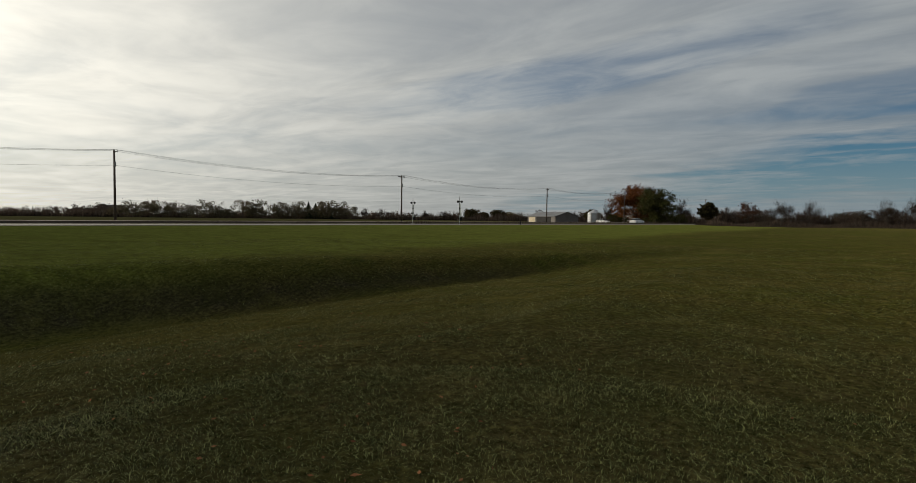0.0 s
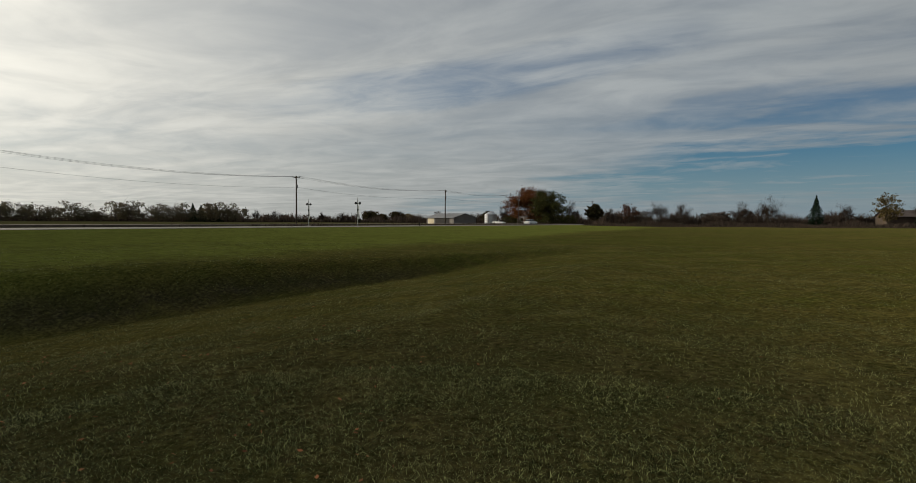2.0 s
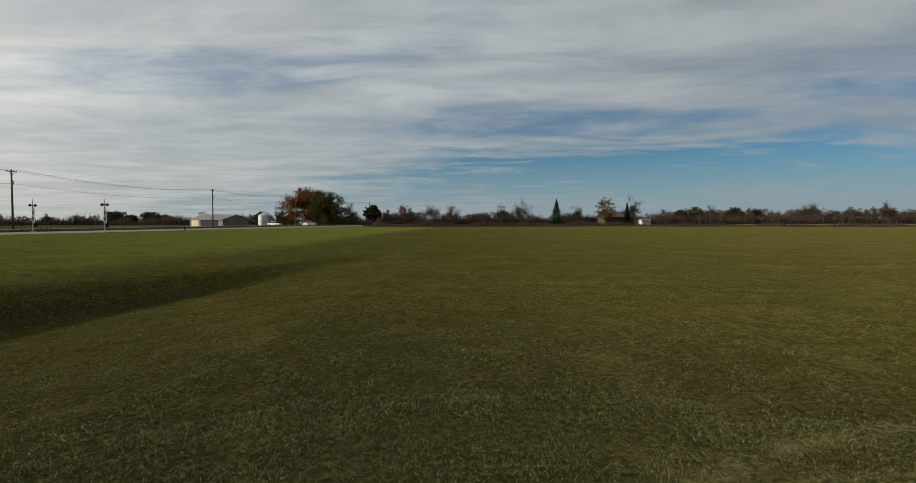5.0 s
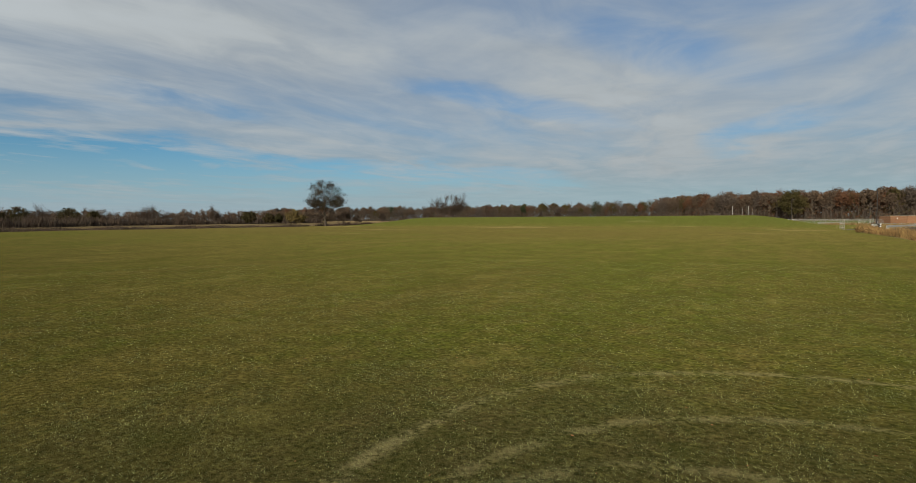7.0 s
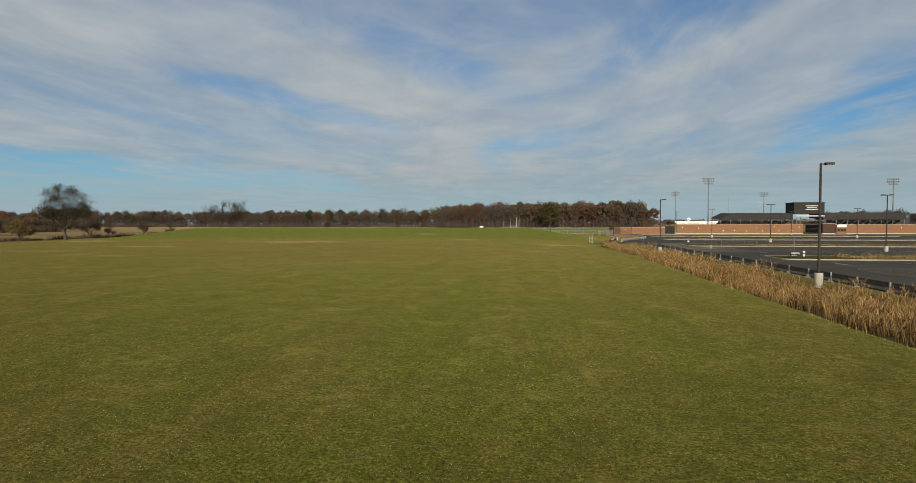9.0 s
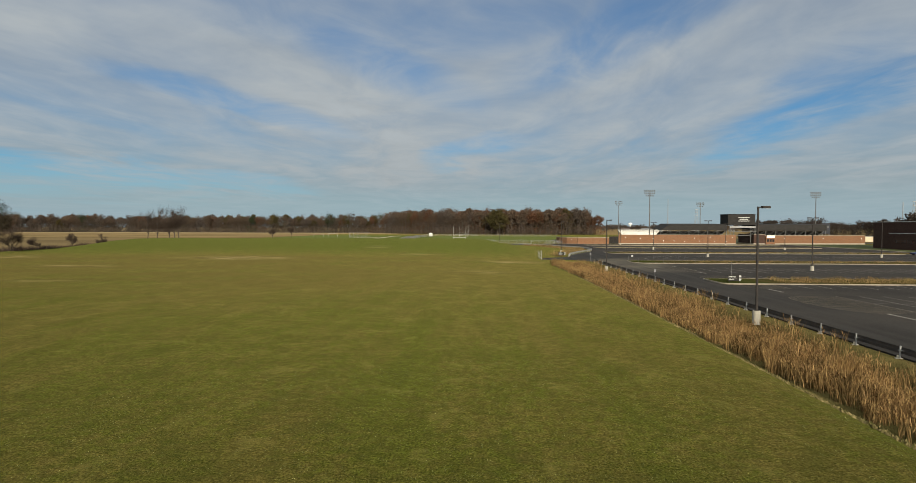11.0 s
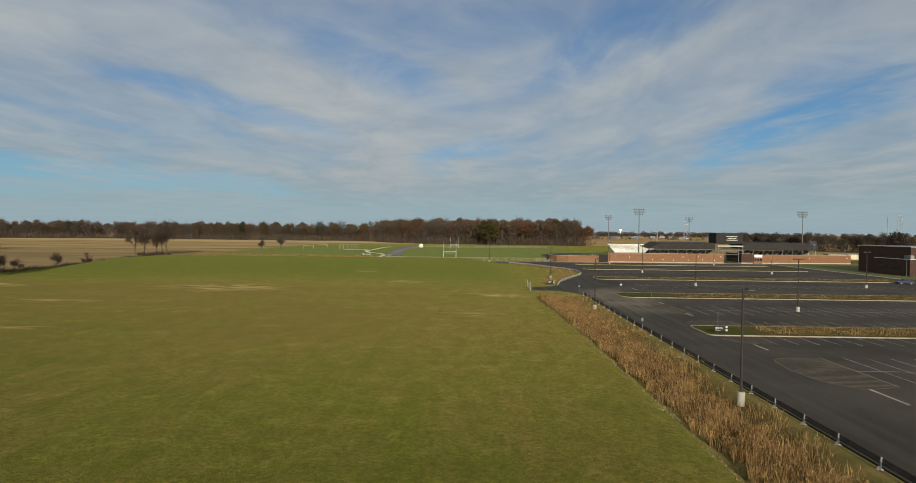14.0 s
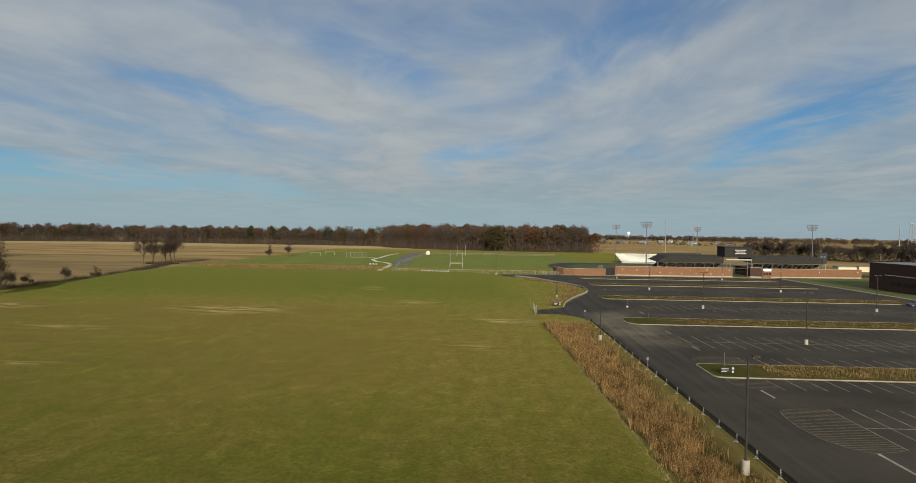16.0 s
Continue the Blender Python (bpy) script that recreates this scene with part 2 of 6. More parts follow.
        lawn = n.mix(n.mul(n.step(near, 1.25, 0.2), n.mul(n.step(torn, 0.44, 0.62), much)), lawn, (0.21, 0.165, 0.08))
        lawn = n.mix(n.mul(n.step(near, 1.6, 0.5), n.mul(n.step(torn, 0.54, 0.36), 0.9 * much)), lawn, (0.048, 0.032, 0.012))
    # wheel tracks in circles beside the take-off place
    for cx, cy, rad, wide, much in ((2.3, 4.2, 5.6, 0.22, 0.5), (2.2, 3.0, 4.4, 0.2, 0.36), (0.6, 2.6, 2.5, 0.22, 0.34)):
        away = n.math("POWER", n.add(n.math("POWER", n.sub(x, cx), 2.0), n.math("POWER", n.sub(y, cy), 2.0)), 0.5)
        ring = n.step(n.math("ABSOLUTE", n.sub(away, n.add(rad, n.mul(n.sub(mid, 0.5), 0.8)))), wide, 0.02)
        lawn = n.mix(n.mul(n.mul(ring, much), n.step(n.add(n.mul(small, 0.5), n.mul(fine, 0.5)), 0.42, 0.58)), lawn, (0.24, 0.21, 0.10))
    edge = n.mul(n.sub(mid, 0.5), 10.0)
    stubble = n.mix(n.step(n.add(n.mul(n.noise(n.vec(n.mul(x, 0.01), n.mul(y, 0.045), 1.0), 1.0, 4.0), 0.7), n.mul(small, 0.3)), 0.4, 0.6), (0.066, 0.045, 0.023), (0.140, 0.098, 0.051))
    stubble = n.mix(n.mul(n.step(n.add(y, n.mul(edge, 6.0)), 410, 320), 0.55), stubble, n.mix(n.noise(n.vec(n.mul(x, 0.012), n.mul(y, 0.09), 2.0), 1.0, 3.0), (0.035, 0.026, 0.018), (0.085, 0.062, 0.038)))
    stubble = n.mix(n.mul(n.mul(n.step(y, 560, 640), n.step(x, 0, -120)), 0.5), stubble, (0.19, 0.15, 0.09))
    is_field = n.math("MAXIMUM", n.mul(n.step(n.add(x, edge), -157.0, -163.0), n.step(y, 60, 120)),
                      n.math("MAXIMUM", n.math("MAXIMUM", n.mul(n.step(x, 140, 155), n.step(y, 280, 300)), n.step(n.add(y, edge), 560, 600)), n.mul(n.step(n.add(x, edge), -168, -176), n.step(y, -40, 10))))
    tone = n.mix(is_field, lawn, stubble)
    # the level turf of the playing fields beyond the rise
    turf = n.mul(n.mul(n.step(n.add(y, edge), 300, 310), n.step(n.add(y, edge), 505, 480)), n.mul(n.step(n.add(x, edge), -160, -150), n.step(n.add(x, edge), 75, 65)))
    stripe = n.math("SINE", n.mul(y, 0.55))
    tone = n.mix(n.mul(turf, 0.85), tone, n.mix(n.step(n.add(n.mul(stripe, 0.12), mid), 0.3, 0.7), (0.034, 0.050, 0.013), (0.052, 0.068, 0.020)))
    # dead litter in the ditch and on the verge
    verge = n.mul(n.mul(n.step(n.add(x, n.mul(edge, 0.12)), 14.6, 16.0), n.step(x, 24.6, 24.2)), n.step(n.add(y, edge), 132, 124))
    tone = n.mix(n.mul(verge, 0.85), tone, n.mix(n.step(n.add(n.mul(fine, 0.6), n.mul(mid, 0.4)), 0.38, 0.62), (0.040, 0.034, 0.012), (0.112, 0.090, 0.035)))
    # worn dark soil south of the road
    soil = n.step(n.add(n.add(y, n.mul(x, 0.165)), n.mul(edge, 0.2)), -78.0, -82.0)
    tone = n.mix(n.mul(soil, 0.8), tone, n.mix(small, (0.035, 0.026, 0.018), (0.065, 0.05, 0.03)))
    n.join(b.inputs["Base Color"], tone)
    n.join(b.inputs["Normal"], n.bump(n.add(n.mul(fine, 0.9), n.mul(n.noise(flat, 4.5, 4.0, 0.7), 0.9)), 0.9, 0.07))
    b.inputs["Diffuse Roughness"].default_value = 1.0
    b.inputs["Sheen Weight"].default_value, b.inputs["Sheen Roughness"].default_value = 0.045, 0.5
    b.inputs["Sheen Tint"].default_value = (0.62, 0.60, 0.28, 1)
    return m


GRASS_DARK, GRASS_LIGHT, STRAW_DARK, STRAW_LIGHT = (0.015, 0.020, 0.003), (0.098, 0.112, 0.014), (0.038, 0.028, 0.007), (0.150, 0.114, 0.032)
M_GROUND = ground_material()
M_BLADE = leafage("grass_blades", (0.010, 0.015, 0.003), (0.38, 0.40, 0.16), (0.066, 0.060, 0.020), 0.5, 0.7, thin=0.08, power=3.0, spec=0.03, fleck=(0.10, 0.055, 0.028))
M_REED = leafage("dry_reeds", (0.026, 0.015, 0.006), (0.50, 0.330, 0.138), (0.15, 0.085, 0.034), 0.5, power=2.3)
M_REED_PALE = leafage("pale_reeds", (0.06, 0.04, 0.016), (0.33, 0.22, 0.10), (0.07, 0.07, 0.020), 0.25, power=1.4)
M_PLUME = leafage("reed_plumes", (0.085, 0.048, 0.021), (0.36, 0.23, 0.105), (0.15, 0.085, 0.037), 0.5, power=1.5)


def asphalt_material():
    m, n, b = material("asphalt", 0.85, 0.0, 0.12)
    p = n.place()
    x, y, z = n.split(p)
    patch = n.noise(p, 0.09, 4.0, 0.6)
    grain = n.noise(p, 40.0, 3.0, 0.7)
    lanes = n.noise(n.vec(n.mul(x, 0.9), n.mul(y, 0.03), 2.0), 1.0, 3.0)
    tone = n.mix(n.step(n.add(n.mul(patch, 0.5), n.mul(grain, 0.5)), 0.35, 0.65), (0.024, 0.0200, 0.0160), (0.060, 0.0505, 0.0405))
    tone = n.mix(n.step(lanes, 0.5, 0.68, 0.0, 0.3), tone, (0.045, 0.041, 0.036))
    # the drive is worn paler than the bays
    tone = n.mix(n.mul(n.step(n.add(x, n.mul(n.sub(patch, 0.5), 8.0)), 36.5, 31.0), n.step(y, 60, 115, 0.35, 0.75)), tone, n.mix(n.step(n.add(n.mul(lanes, 0.7), n.mul(grain, 0.3)), 0.36, 0.64), (0.021, 0.0192, 0.0165), (0.054, 0.0495, 0.043)))
    # dry silt swept along the drive's edge and round the end of the second island
    silt = n.mul(n.step(n.math("POWER", n.add(n.math("POWER", n.mul(n.sub(x, 30.5), 0.30), 2.0), n.math("POWER", n.mul(n.sub(y, 122.0), 0.10), 2.0)), 0.5), 3.0, 0.8), n.step(n.add(n.mul(patch, 0.75), n.mul(lanes, 0.25)), 0.30, 0.62))
    tone = n.mix(n.mul(silt, 0.85), tone, (0.15, 0.128, 0.092))
    n.join(b.inputs["Base Color"], tone)
    n.join(b.inputs["Normal"], n.bump(grain, 0.35, 0.01))
    return m


M_ASPHALT = asphalt_material()
M_ROAD = surface("old_asphalt", (0.12, 0.107, 0.088), (0.19, 0.17, 0.14), 0.3, 20, 0.9)
M_PAINT = surface("road_paint", (0.10, 0.092, 0.075), (0.34, 0.315, 0.26), 0.8, 12, 0.7, relief=0.05)
M_PAINT_WORN = surface("worn_paint", (0.060, 0.049, 0.031), (0.19, 0.152, 0.088), 1.5, 14, 0.75, relief=0.05)
M_KERB = surface("kerb_concrete", (0.17, 0.145, 0.105), (0.30, 0.26, 0.195), 0.7, 18, 0.85, c3=(0.16, 0.135, 0.10))
M_CONCRETE = surface("pole_base_concrete", (0.25, 0.23, 0.19), (0.38, 0.355, 0.295), 1.5, 22, 0.9, c3=(0.33, 0.31, 0.27))
M_POLE = surface("bronze_painted_steel", (0.020, 0.0165, 0.0145), (0.033, 0.027, 0.023), 1.0, 30, 0.75, relief=0.05)
M_GALV = surface("galvanised_steel", (0.24, 0.24, 0.235), (0.36, 0.36, 0.35), 2.0, 30, 0.5, 0.3, 0.05)
M_RAIL = surface("dark_rail_steel", (0.03, 0.028, 0.028), (0.065, 0.055, 0.05), 1.5, 20, 0.55, 0.2, 0.1)
M_WHITE = surface("white_painted_metal", (0.70, 0.70, 0.68), (0.82, 0.82, 0.80), 0.5, 10, 0.5, relief=0.04)
M_BLACK = surface("black_sheet_metal", (0.015, 0.0135, 0.012), (0.026, 0.023, 0.021), 0.6, 12, 0.85, relief=0.06)
M_DARKGLASS = surface("dark_glass", (0.015, 0.018, 0.022), (0.025, 0.028, 0.032), 0.4, 6, 0.12, relief=0.01)
M_BARK = surface("bark", (0.045, 0.034, 0.025), (0.095, 0.075, 0.056), 1.2, 9, 0.95, relief=0.5, depth=0.03, squeeze=(1, 1, 0.25))
M_BARK_PALE = surface("pale_bark", (0.070, 0.057, 0.045), (0.14, 0.118, 0.096), 1.0, 8, 0.95, relief=0.4, squeeze=(1, 1, 0.25))
M_TIMBER = surface("weathered_timber", (0.07, 0.05, 0.038), (0.13, 0.10, 0.075), 0.8, 12, 0.9, squeeze=(1, 1, 0.1))
M_ROOF_GREY = surface("grey_roof_metal", (0.12, 0.12, 0.125), (0.19, 0.19, 0.195), 0.3, 6, 0.6)
M_SIDING = surface("grey_siding", (0.15, 0.13, 0.12), (0.21, 0.19, 0.17), 0.4, 6, 0.8)
M_CREAM = surface("cream_siding", (0.55, 0.46, 0.31), (0.66, 0.57, 0.41), 0.5, 8, 0.8)
M_SHINGLE = surface("brown_shingles", (0.07, 0.055, 0.05), (0.12, 0.095, 0.085), 0.6, 9, 0.9)
M_SILO = surface("silo_steel", (0.40, 0.41, 0.42), (0.55, 0.56, 0.57), 0.3, 5, 0.4, 0.5, 0.08, squeeze=(1, 1, 6))
M_WIRE = surface("dark_wire", (0.02, 0.02, 0.02), (0.04, 0.04, 0.04), 1, 5, 0.6, relief=0.0)


def brick_material(name, c1, c2, mortar):
    m, n, b = material(name, 0.9, 0.0, 0.2)
    p = n.place()
    x, y, z = n.split(p)
    t = n.put("ShaderNodeTexBrick")
    t.offset = 0.5
    n.join(t.inputs["Vector"], n.vec(n.add(x, y), z, 0.0))
    for key, value in (("Scale", 1.0), ("Brick Width", 0.40), ("Row Height", 0.20), ("Mortar Size", 0.012), ("Color1", (*c1, 1)), ("Color2", (*c2, 1)), ("Mortar", (*mortar, 1))):
        t.inputs[key].default_value = value
    stain = n.noise(p, 0.35, 4.0, 0.65)
    n.join(b.inputs["Base Color"], n.mix(n.step(stain, 0.5, 0.75, 0.0, 0.35), t.outputs["Color"], c1))
    n.join(b.inputs["Normal"], n.bump(t.outputs["Fac"], 0.3, 0.01))
    return m


M_BRICK = brick_material("orange_brick", (0.148, 0.070, 0.036), (0.205, 0.102, 0.052), (0.17, 0.12, 0.08))
M_BRICK_DARK = brick_material("dark_brown_brick", (0.042, 0.023, 0.017), (0.066, 0.035, 0.026), (0.07, 0.05, 0.039))
M_STEEL = surface("dull_grey_steel", (0.085, 0.085, 0.083), (0.14, 0.14, 0.135), 2.0, 20, 0.7, 0.1, 0.05)
M_WORN_WHITE = surface("weathered_white", (0.36, 0.36, 0.34), (0.55, 0.55, 0.52), 1.2, 8, 0.7)


# ---- mesh tools ----
class Shape:
    """Collects corners and faces for one mesh."""

    def __init__(self):
        self.v, self.f = [], []

    def face(self, *pts):
        k = len(self.v)
        self.v += [tuple(p) for p in pts]
        self.f.append(tuple(range(k, k + len(pts))))
        return self

    def box(self, x0, x1, y0, y1, z0, z1, bevel=0.0):
        bm = bmesh.new()
        bmesh.ops.create_cube(bm, size=1)
        for q in bm.verts:
            q.co = ((x0 + x1) / 2 + q.co.x * (x1 - x0), (y0 + y1) / 2 + q.co.y * (y1 - y0), (z0 + z1) / 2 + q.co.z * (z1 - z0))
        if bevel:
            bmesh.ops.bevel(bm, geom=bm.edges[:], offset=bevel, segments=2, affect="EDGES")
        self.bm(bm)
        return self

    def bm(self, bm):
        k = len(self.v)
        bm.verts.index_update()
        self.v += [tuple(q.co) for q in bm.verts]
        self.f += [tuple(k + q.index for q in f.verts) for f in bm.faces]
        bm.free()

    def tube(self, pts, radii, n=8, caps=True):
        """A round bar along points, one radius a point."""
        pts = [Vector(p) for p in pts]
        k0 = len(self.v)
        side = None
        for i, p in enumerate(pts):
            ahead = (pts[min(i + 1, len(pts) - 1)] - pts[max(i - 1, 0)]).normalized()
            ref = side if side is not None else (Vector((1, 0, 0)) if abs(ahead.x) < 0.8 else Vector((0, 1, 0)))
            a = (ref - ahead * ref.dot(ahead)).normalized()
            side = a
            b = ahead.cross(a)
            for j in range(n):
                w_ = 2 * math.pi * (j + 0.5) / n
                self.v.append(tuple(p + (a * math.cos(w_) + b * math.sin(w_)) * radii[i]))
        for i in range(len(pts) - 1):
            for j in range(n):
                q, r = k0 + i * n + j, k0 + i * n + (j + 1) % n
                self.f.append((q, r, r + n, q + n))
        if caps:
            self.f.append(tuple(k0 + j for j in reversed(range(n))))
            e = k0 + (len(pts) - 1) * n
            self.f.append(tuple(e + j for j in range(n)))
        return self

    def prism(self, poly, z0, z1):
        k, n = len(self.v), len(poly)
        self.v += [(x, y, z0) for x, y in poly] + [(x, y, z1) for x, y in poly]
        self.f.append(tuple(k + j for j in reversed(range(n))))
        self.f.append(tuple(k + n + j for j in range(n)))
        for j in range(n):
            self.f.append((k + j, k + (j + 1) % n, k + n + (j + 1) % n, k + n + j))
        return self

    def mesh(self, name, mat, smooth=False):
        me = bpy.data.meshes.new(name)
        me.from_pydata(self.v, [], self.f)
        me.materials.append(mat)
        if smooth:
            me.polygons.foreach_set("use_smooth", [True] * len(me.polygons))
        me.update()
        return me


def array_mesh(name, verts, faces, mat):
    """A mesh from an array of corners and a list of arrays of faces (three or four corners)."""
    me = bpy.data.meshes.new(name)
    sizes = np.concatenate([np.full(len(f), f.shape[1], np.int32) for f in faces])
    loops = np.concatenate([f.ravel() for f in faces]).astype(np.int32)
    me.vertices.add(len(verts))
    me.vertices.foreach_set("co", np.asarray(verts, np.float32).ravel())
    me.loops.add(len(loops))
    me.loops.foreach_set("vertex_index", loops)
    me.polygons.add(len(sizes))
    me.polygons.foreach_set("loop_start", np.concatenate([[0], np.cumsum(sizes)[:-1]]).astype(np.int32))
    me.materials.append(mat)
    me.update(calc_edges=True)
    return me


def thing(name, place=(0, 0, 0), turn=0.0, label="", category="", group="", kind=""):
    ob = new(name)
    ob.matrix_world = pose(*place, 0, 0, turn)
    ob.empty_display_size = 0.1
    return tagged(ob, label, category, group, kind)


def part(name, shape, mat, parent, label="", smooth=False):
    ob = new(name, shape.mesh(name, mat, smooth) if isinstance(shape, Shape) else shape)
    ob.parent = parent
    return tagged(ob, label)


def single(name, shape, mat, label="", category="", group="", kind="", smooth=False):
    ob = new(name, shape.mesh(name, mat, smooth) if isinstance(shape, Shape) else shape)
    return tagged(ob, label, category, group, kind)


def ease(lo, hi, t):
    s = np.clip((np.asarray(t, float) - lo) / (hi - lo), 0, 1)
    return s * s * (3 - 2 * s)


def ground_height(x, y):
    """The lie of the land in metres."""
    x, y = np.asarray(x, float), np.asarray(y, float)
    # long roll of the mown field
    roll = 0.05 * np.sin(x * 0.31 + 0.7) * np.sin(y * 0.23 + 1.1) + 0.05 * np.sin(x * 0.11 - y * 0.17) + 0.02 * np.sin(x * 0.9 + y * 0.5)
    roll = roll * (1 - ease(9, 14, x)) * ease(-45, -30, y) * (1 - ease(240, 260, y))
    west = 0.15 * ease(-60, -150, x) * ease(-30, 60, y)
    rise = (0.5 * ease(70, 150, y) + 2.9 * ease(150, 200, y)) * (1 - ease(226, 250, y)) * ease(-149, -136, x) * (1 - ease(-8, 17, x))
    z = roll + np.maximum(west, rise)
    # ditch of the reeds beside the drive
    z = z - 0.9 * ease(13.2, 16.5, x) * (1 - ease(20.2, 23.2, x)) * ease(-40, -20, y) * (1 - ease(114, 126, y))
    # swale south of the take-off place, which runs out to the west
    deep = 1.55 * np.clip((x + 29) / 25, 0, 1) ** 1.25 * (1 - ease(8, 12.5, x) * 0.4)
    top = np.where(x < -3, -18.7 - (x + 3) * 0.45, -18.7 - 0.1 * (x + 3))
    low = np.maximum(-7.6 - 4.96 * deep, top + 0.4)
    far = np.clip((y - top) / np.maximum(low - top, 0.1), 0, 1)
    back = np.clip((y - low) / np.maximum(-4.6 - low, 0.5), 0, 1)
    near = 1 - (0.75 * back + 0.25 * back * back * (3 - 2 * back))
    z = z - deep * np.where(y < low, 0.6 * far + 0.4 * ease(0, 1, far), near) * (x > -28.9)
    # shoulder of the country road
    off = y + 62 + 0.165 * (x + 11)
    z = z + 0.27 * (1 - ease(0.5, 11, off)) * ease(-26, -13, off)
    # bed of the paved lot
    z = z - 0.10 * ease(23.3, 24.4, x) * ease(-90, -80, y) * (1 - ease(262, 270, y))
    return z


def on_ground(x, y):
    return float(ground_height(x, y))


def strips(base, height, wide, lean, turn, levels=2):
    """Bent tapering blades: arrays of corners and faces. base: n x 3, lean: n x 2 (sideways per height)."""
    n = len(base)
    side = np.stack([np.cos(turn), np.sin(turn), np.zeros(n)], 1) * wide[:, None] * 0.5
    rows = []
    for k in range(levels):
        s = k / levels
        c = base + np.stack([lean[:, 0] * height * s ** 1.7, lean[:, 1] * height * s ** 1.7, height * s], 1)
        t = 1 - 0.55 * s
        rows += [c - side * t, c + side * t]
    rows.append(base + np.stack([lean[:, 0] * height, lean[:, 1] * height, height * np.sqrt(np.maximum(0.15, 1 - 0.45 * (lean ** 2).sum(1)))], 1))
    m = 2 * levels + 1
    verts = np.stack(rows, 1).reshape(-1, 3)
    k0 = np.arange(n)[:, None] * m
    faces = [k0 + np.array([[2 * k, 2 * k + 1, 2 * k + 3, 2 * k + 2]]) for k in range(levels - 1)]
    faces.append(k0 + np.array([[m - 3, m - 2, m - 1]]))
    return verts, faces


# ---- the ground, one sheet to the horizon ----
def axis(lo, hi, fine, reach, growth=1.085):
    mid = list(np.arange(lo, hi + fine / 2, fine))
    step, up_, down = fine, [], []
    a, b = mid[-1], mid[0]
    while a < reach or b > -reach:
        step *= growth
        a, b = a + step, b - step
        up_.append(a)
        down.append(b)
    return np.array(down[::-1] + mid + up_)


def build_ground():
    xs, ys = axis(-30, 26, 0.5, 3600), axis(-26, 40, 0.5, 3600)
    gx, gy = np.meshgrid(xs, ys, indexing="ij")
    verts = np.stack([gx, gy, ground_height(gx, gy)], 2).reshape(-1, 3)
    k = np.arange(len(xs) * len(ys)).reshape(len(xs), len(ys))
    quads = np.stack([k[:-1, :-1], k[1:, :-1], k[1:, 1:], k[:-1, 1:]], 2).reshape(-1, 4)
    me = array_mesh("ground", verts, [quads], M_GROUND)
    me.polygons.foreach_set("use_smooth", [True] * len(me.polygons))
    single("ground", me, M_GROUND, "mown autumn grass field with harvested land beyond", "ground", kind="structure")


build_ground()

# ---- the lot and its drive ----
LOT = [(24.4, -80), (24.3, 60), (23.9, 128), (22.5, 131), (19, 136.2), (12.3, 136.0), (12.8, 143.0), (18.5, 146.5), (21.3, 150), (23, 158), (26, 166),
       (33, 182), (35.6, 190), (36.4, 201), (34.5, 210), (29, 222.5), (22, 238), (14, 247), (0, 252), (-12, 253), (-12, 259), (4, 260), (36, 261.5), (137, 261.5), (137.6, 181), (215, 181), (215, -80)]
single("parking_lot", Shape().prism(LOT, -0.25, 0.03), M_ASPHALT, "dark asphalt parking lot with a drive along the field", "parking lot", kind="structure")


def country_road():
    s = Shape()
    a = lambda x: -62 - 0.165 * (x + 11)
    for x0, x1 in ((-520, -160), (-160, 400)):
        s.prism([(x0, a(x0) - 11), (x1, a(x1) - 11), (x1, a(x1)), (x0, a(x0))], -0.4, 0.30)
    single("road", s, M_ROAD, "grey two-lane country road along the field", "road", kind="structure")
    s = Shape()
    for x0, x1 in ((-520, 400),):
        s.prism([(x0, a(x0) - 27), (x1, a(x1) - 27), (x1, a(x1) - 22), (x0, a(x0) - 22)], -0.3, 0.5)
    single("railway_bank", s, surface("dark_ballast", (0.10, 0.075, 0.055), (0.17, 0.13, 0.10), 0.5, 8, 0.95), "dark ballast bank of a railway line", "railway bank", kind="structure")


country_road()


# ---- islands, kerbs, markings ----
def island_turf():
    m, n, b = material("island_turf", 0.95, 0.0, 0.0)
    p = n.place()
    x, y, z = n.split(p)
    fine, mid = n.noise(p, 6.0, 5.0, 0.7), n.noise(p, 0.3, 4.0, 0.6)
    straw = n.mix(n.step(fine, 0.35, 0.65), (0.040, 0.036, 0.012), (0.11, 0.085, 0.036))
    green = n.mix(n.step(fine, 0.35, 0.65), (0.028, 0.033, 0.009), (0.072, 0.076, 0.022))
    nose = n.step(n.add(x, n.mul(n.sub(mid, 0.5), 10.0)), 40.5, 36.0)
    n.join(b.inputs["Base Color"], n.mix(n.math("MAXIMUM", nose, n.step(mid, 0.54, 0.64)), straw, green))
    n.join(b.inputs["Normal"], n.bump(fine, 0.8, 0.05))
    return m


M_ISLAND = island_turf()


def rounded(x0, x1, y0, y1, r, slant=0.0):
    pts = []
    for cx, cy, a0 in ((x1 - r, y1 - r, 0), (x0 + r + slant, y1 - r, 90), (x0 + r, y0 + r, 180), (x1 - r, y0 + r, 270)):
        for k in range(6):
            a = radians(a0 + 18 * k)
            pts.append((cx + r * math.cos(a), cy + r * math.sin(a)))
    return pts


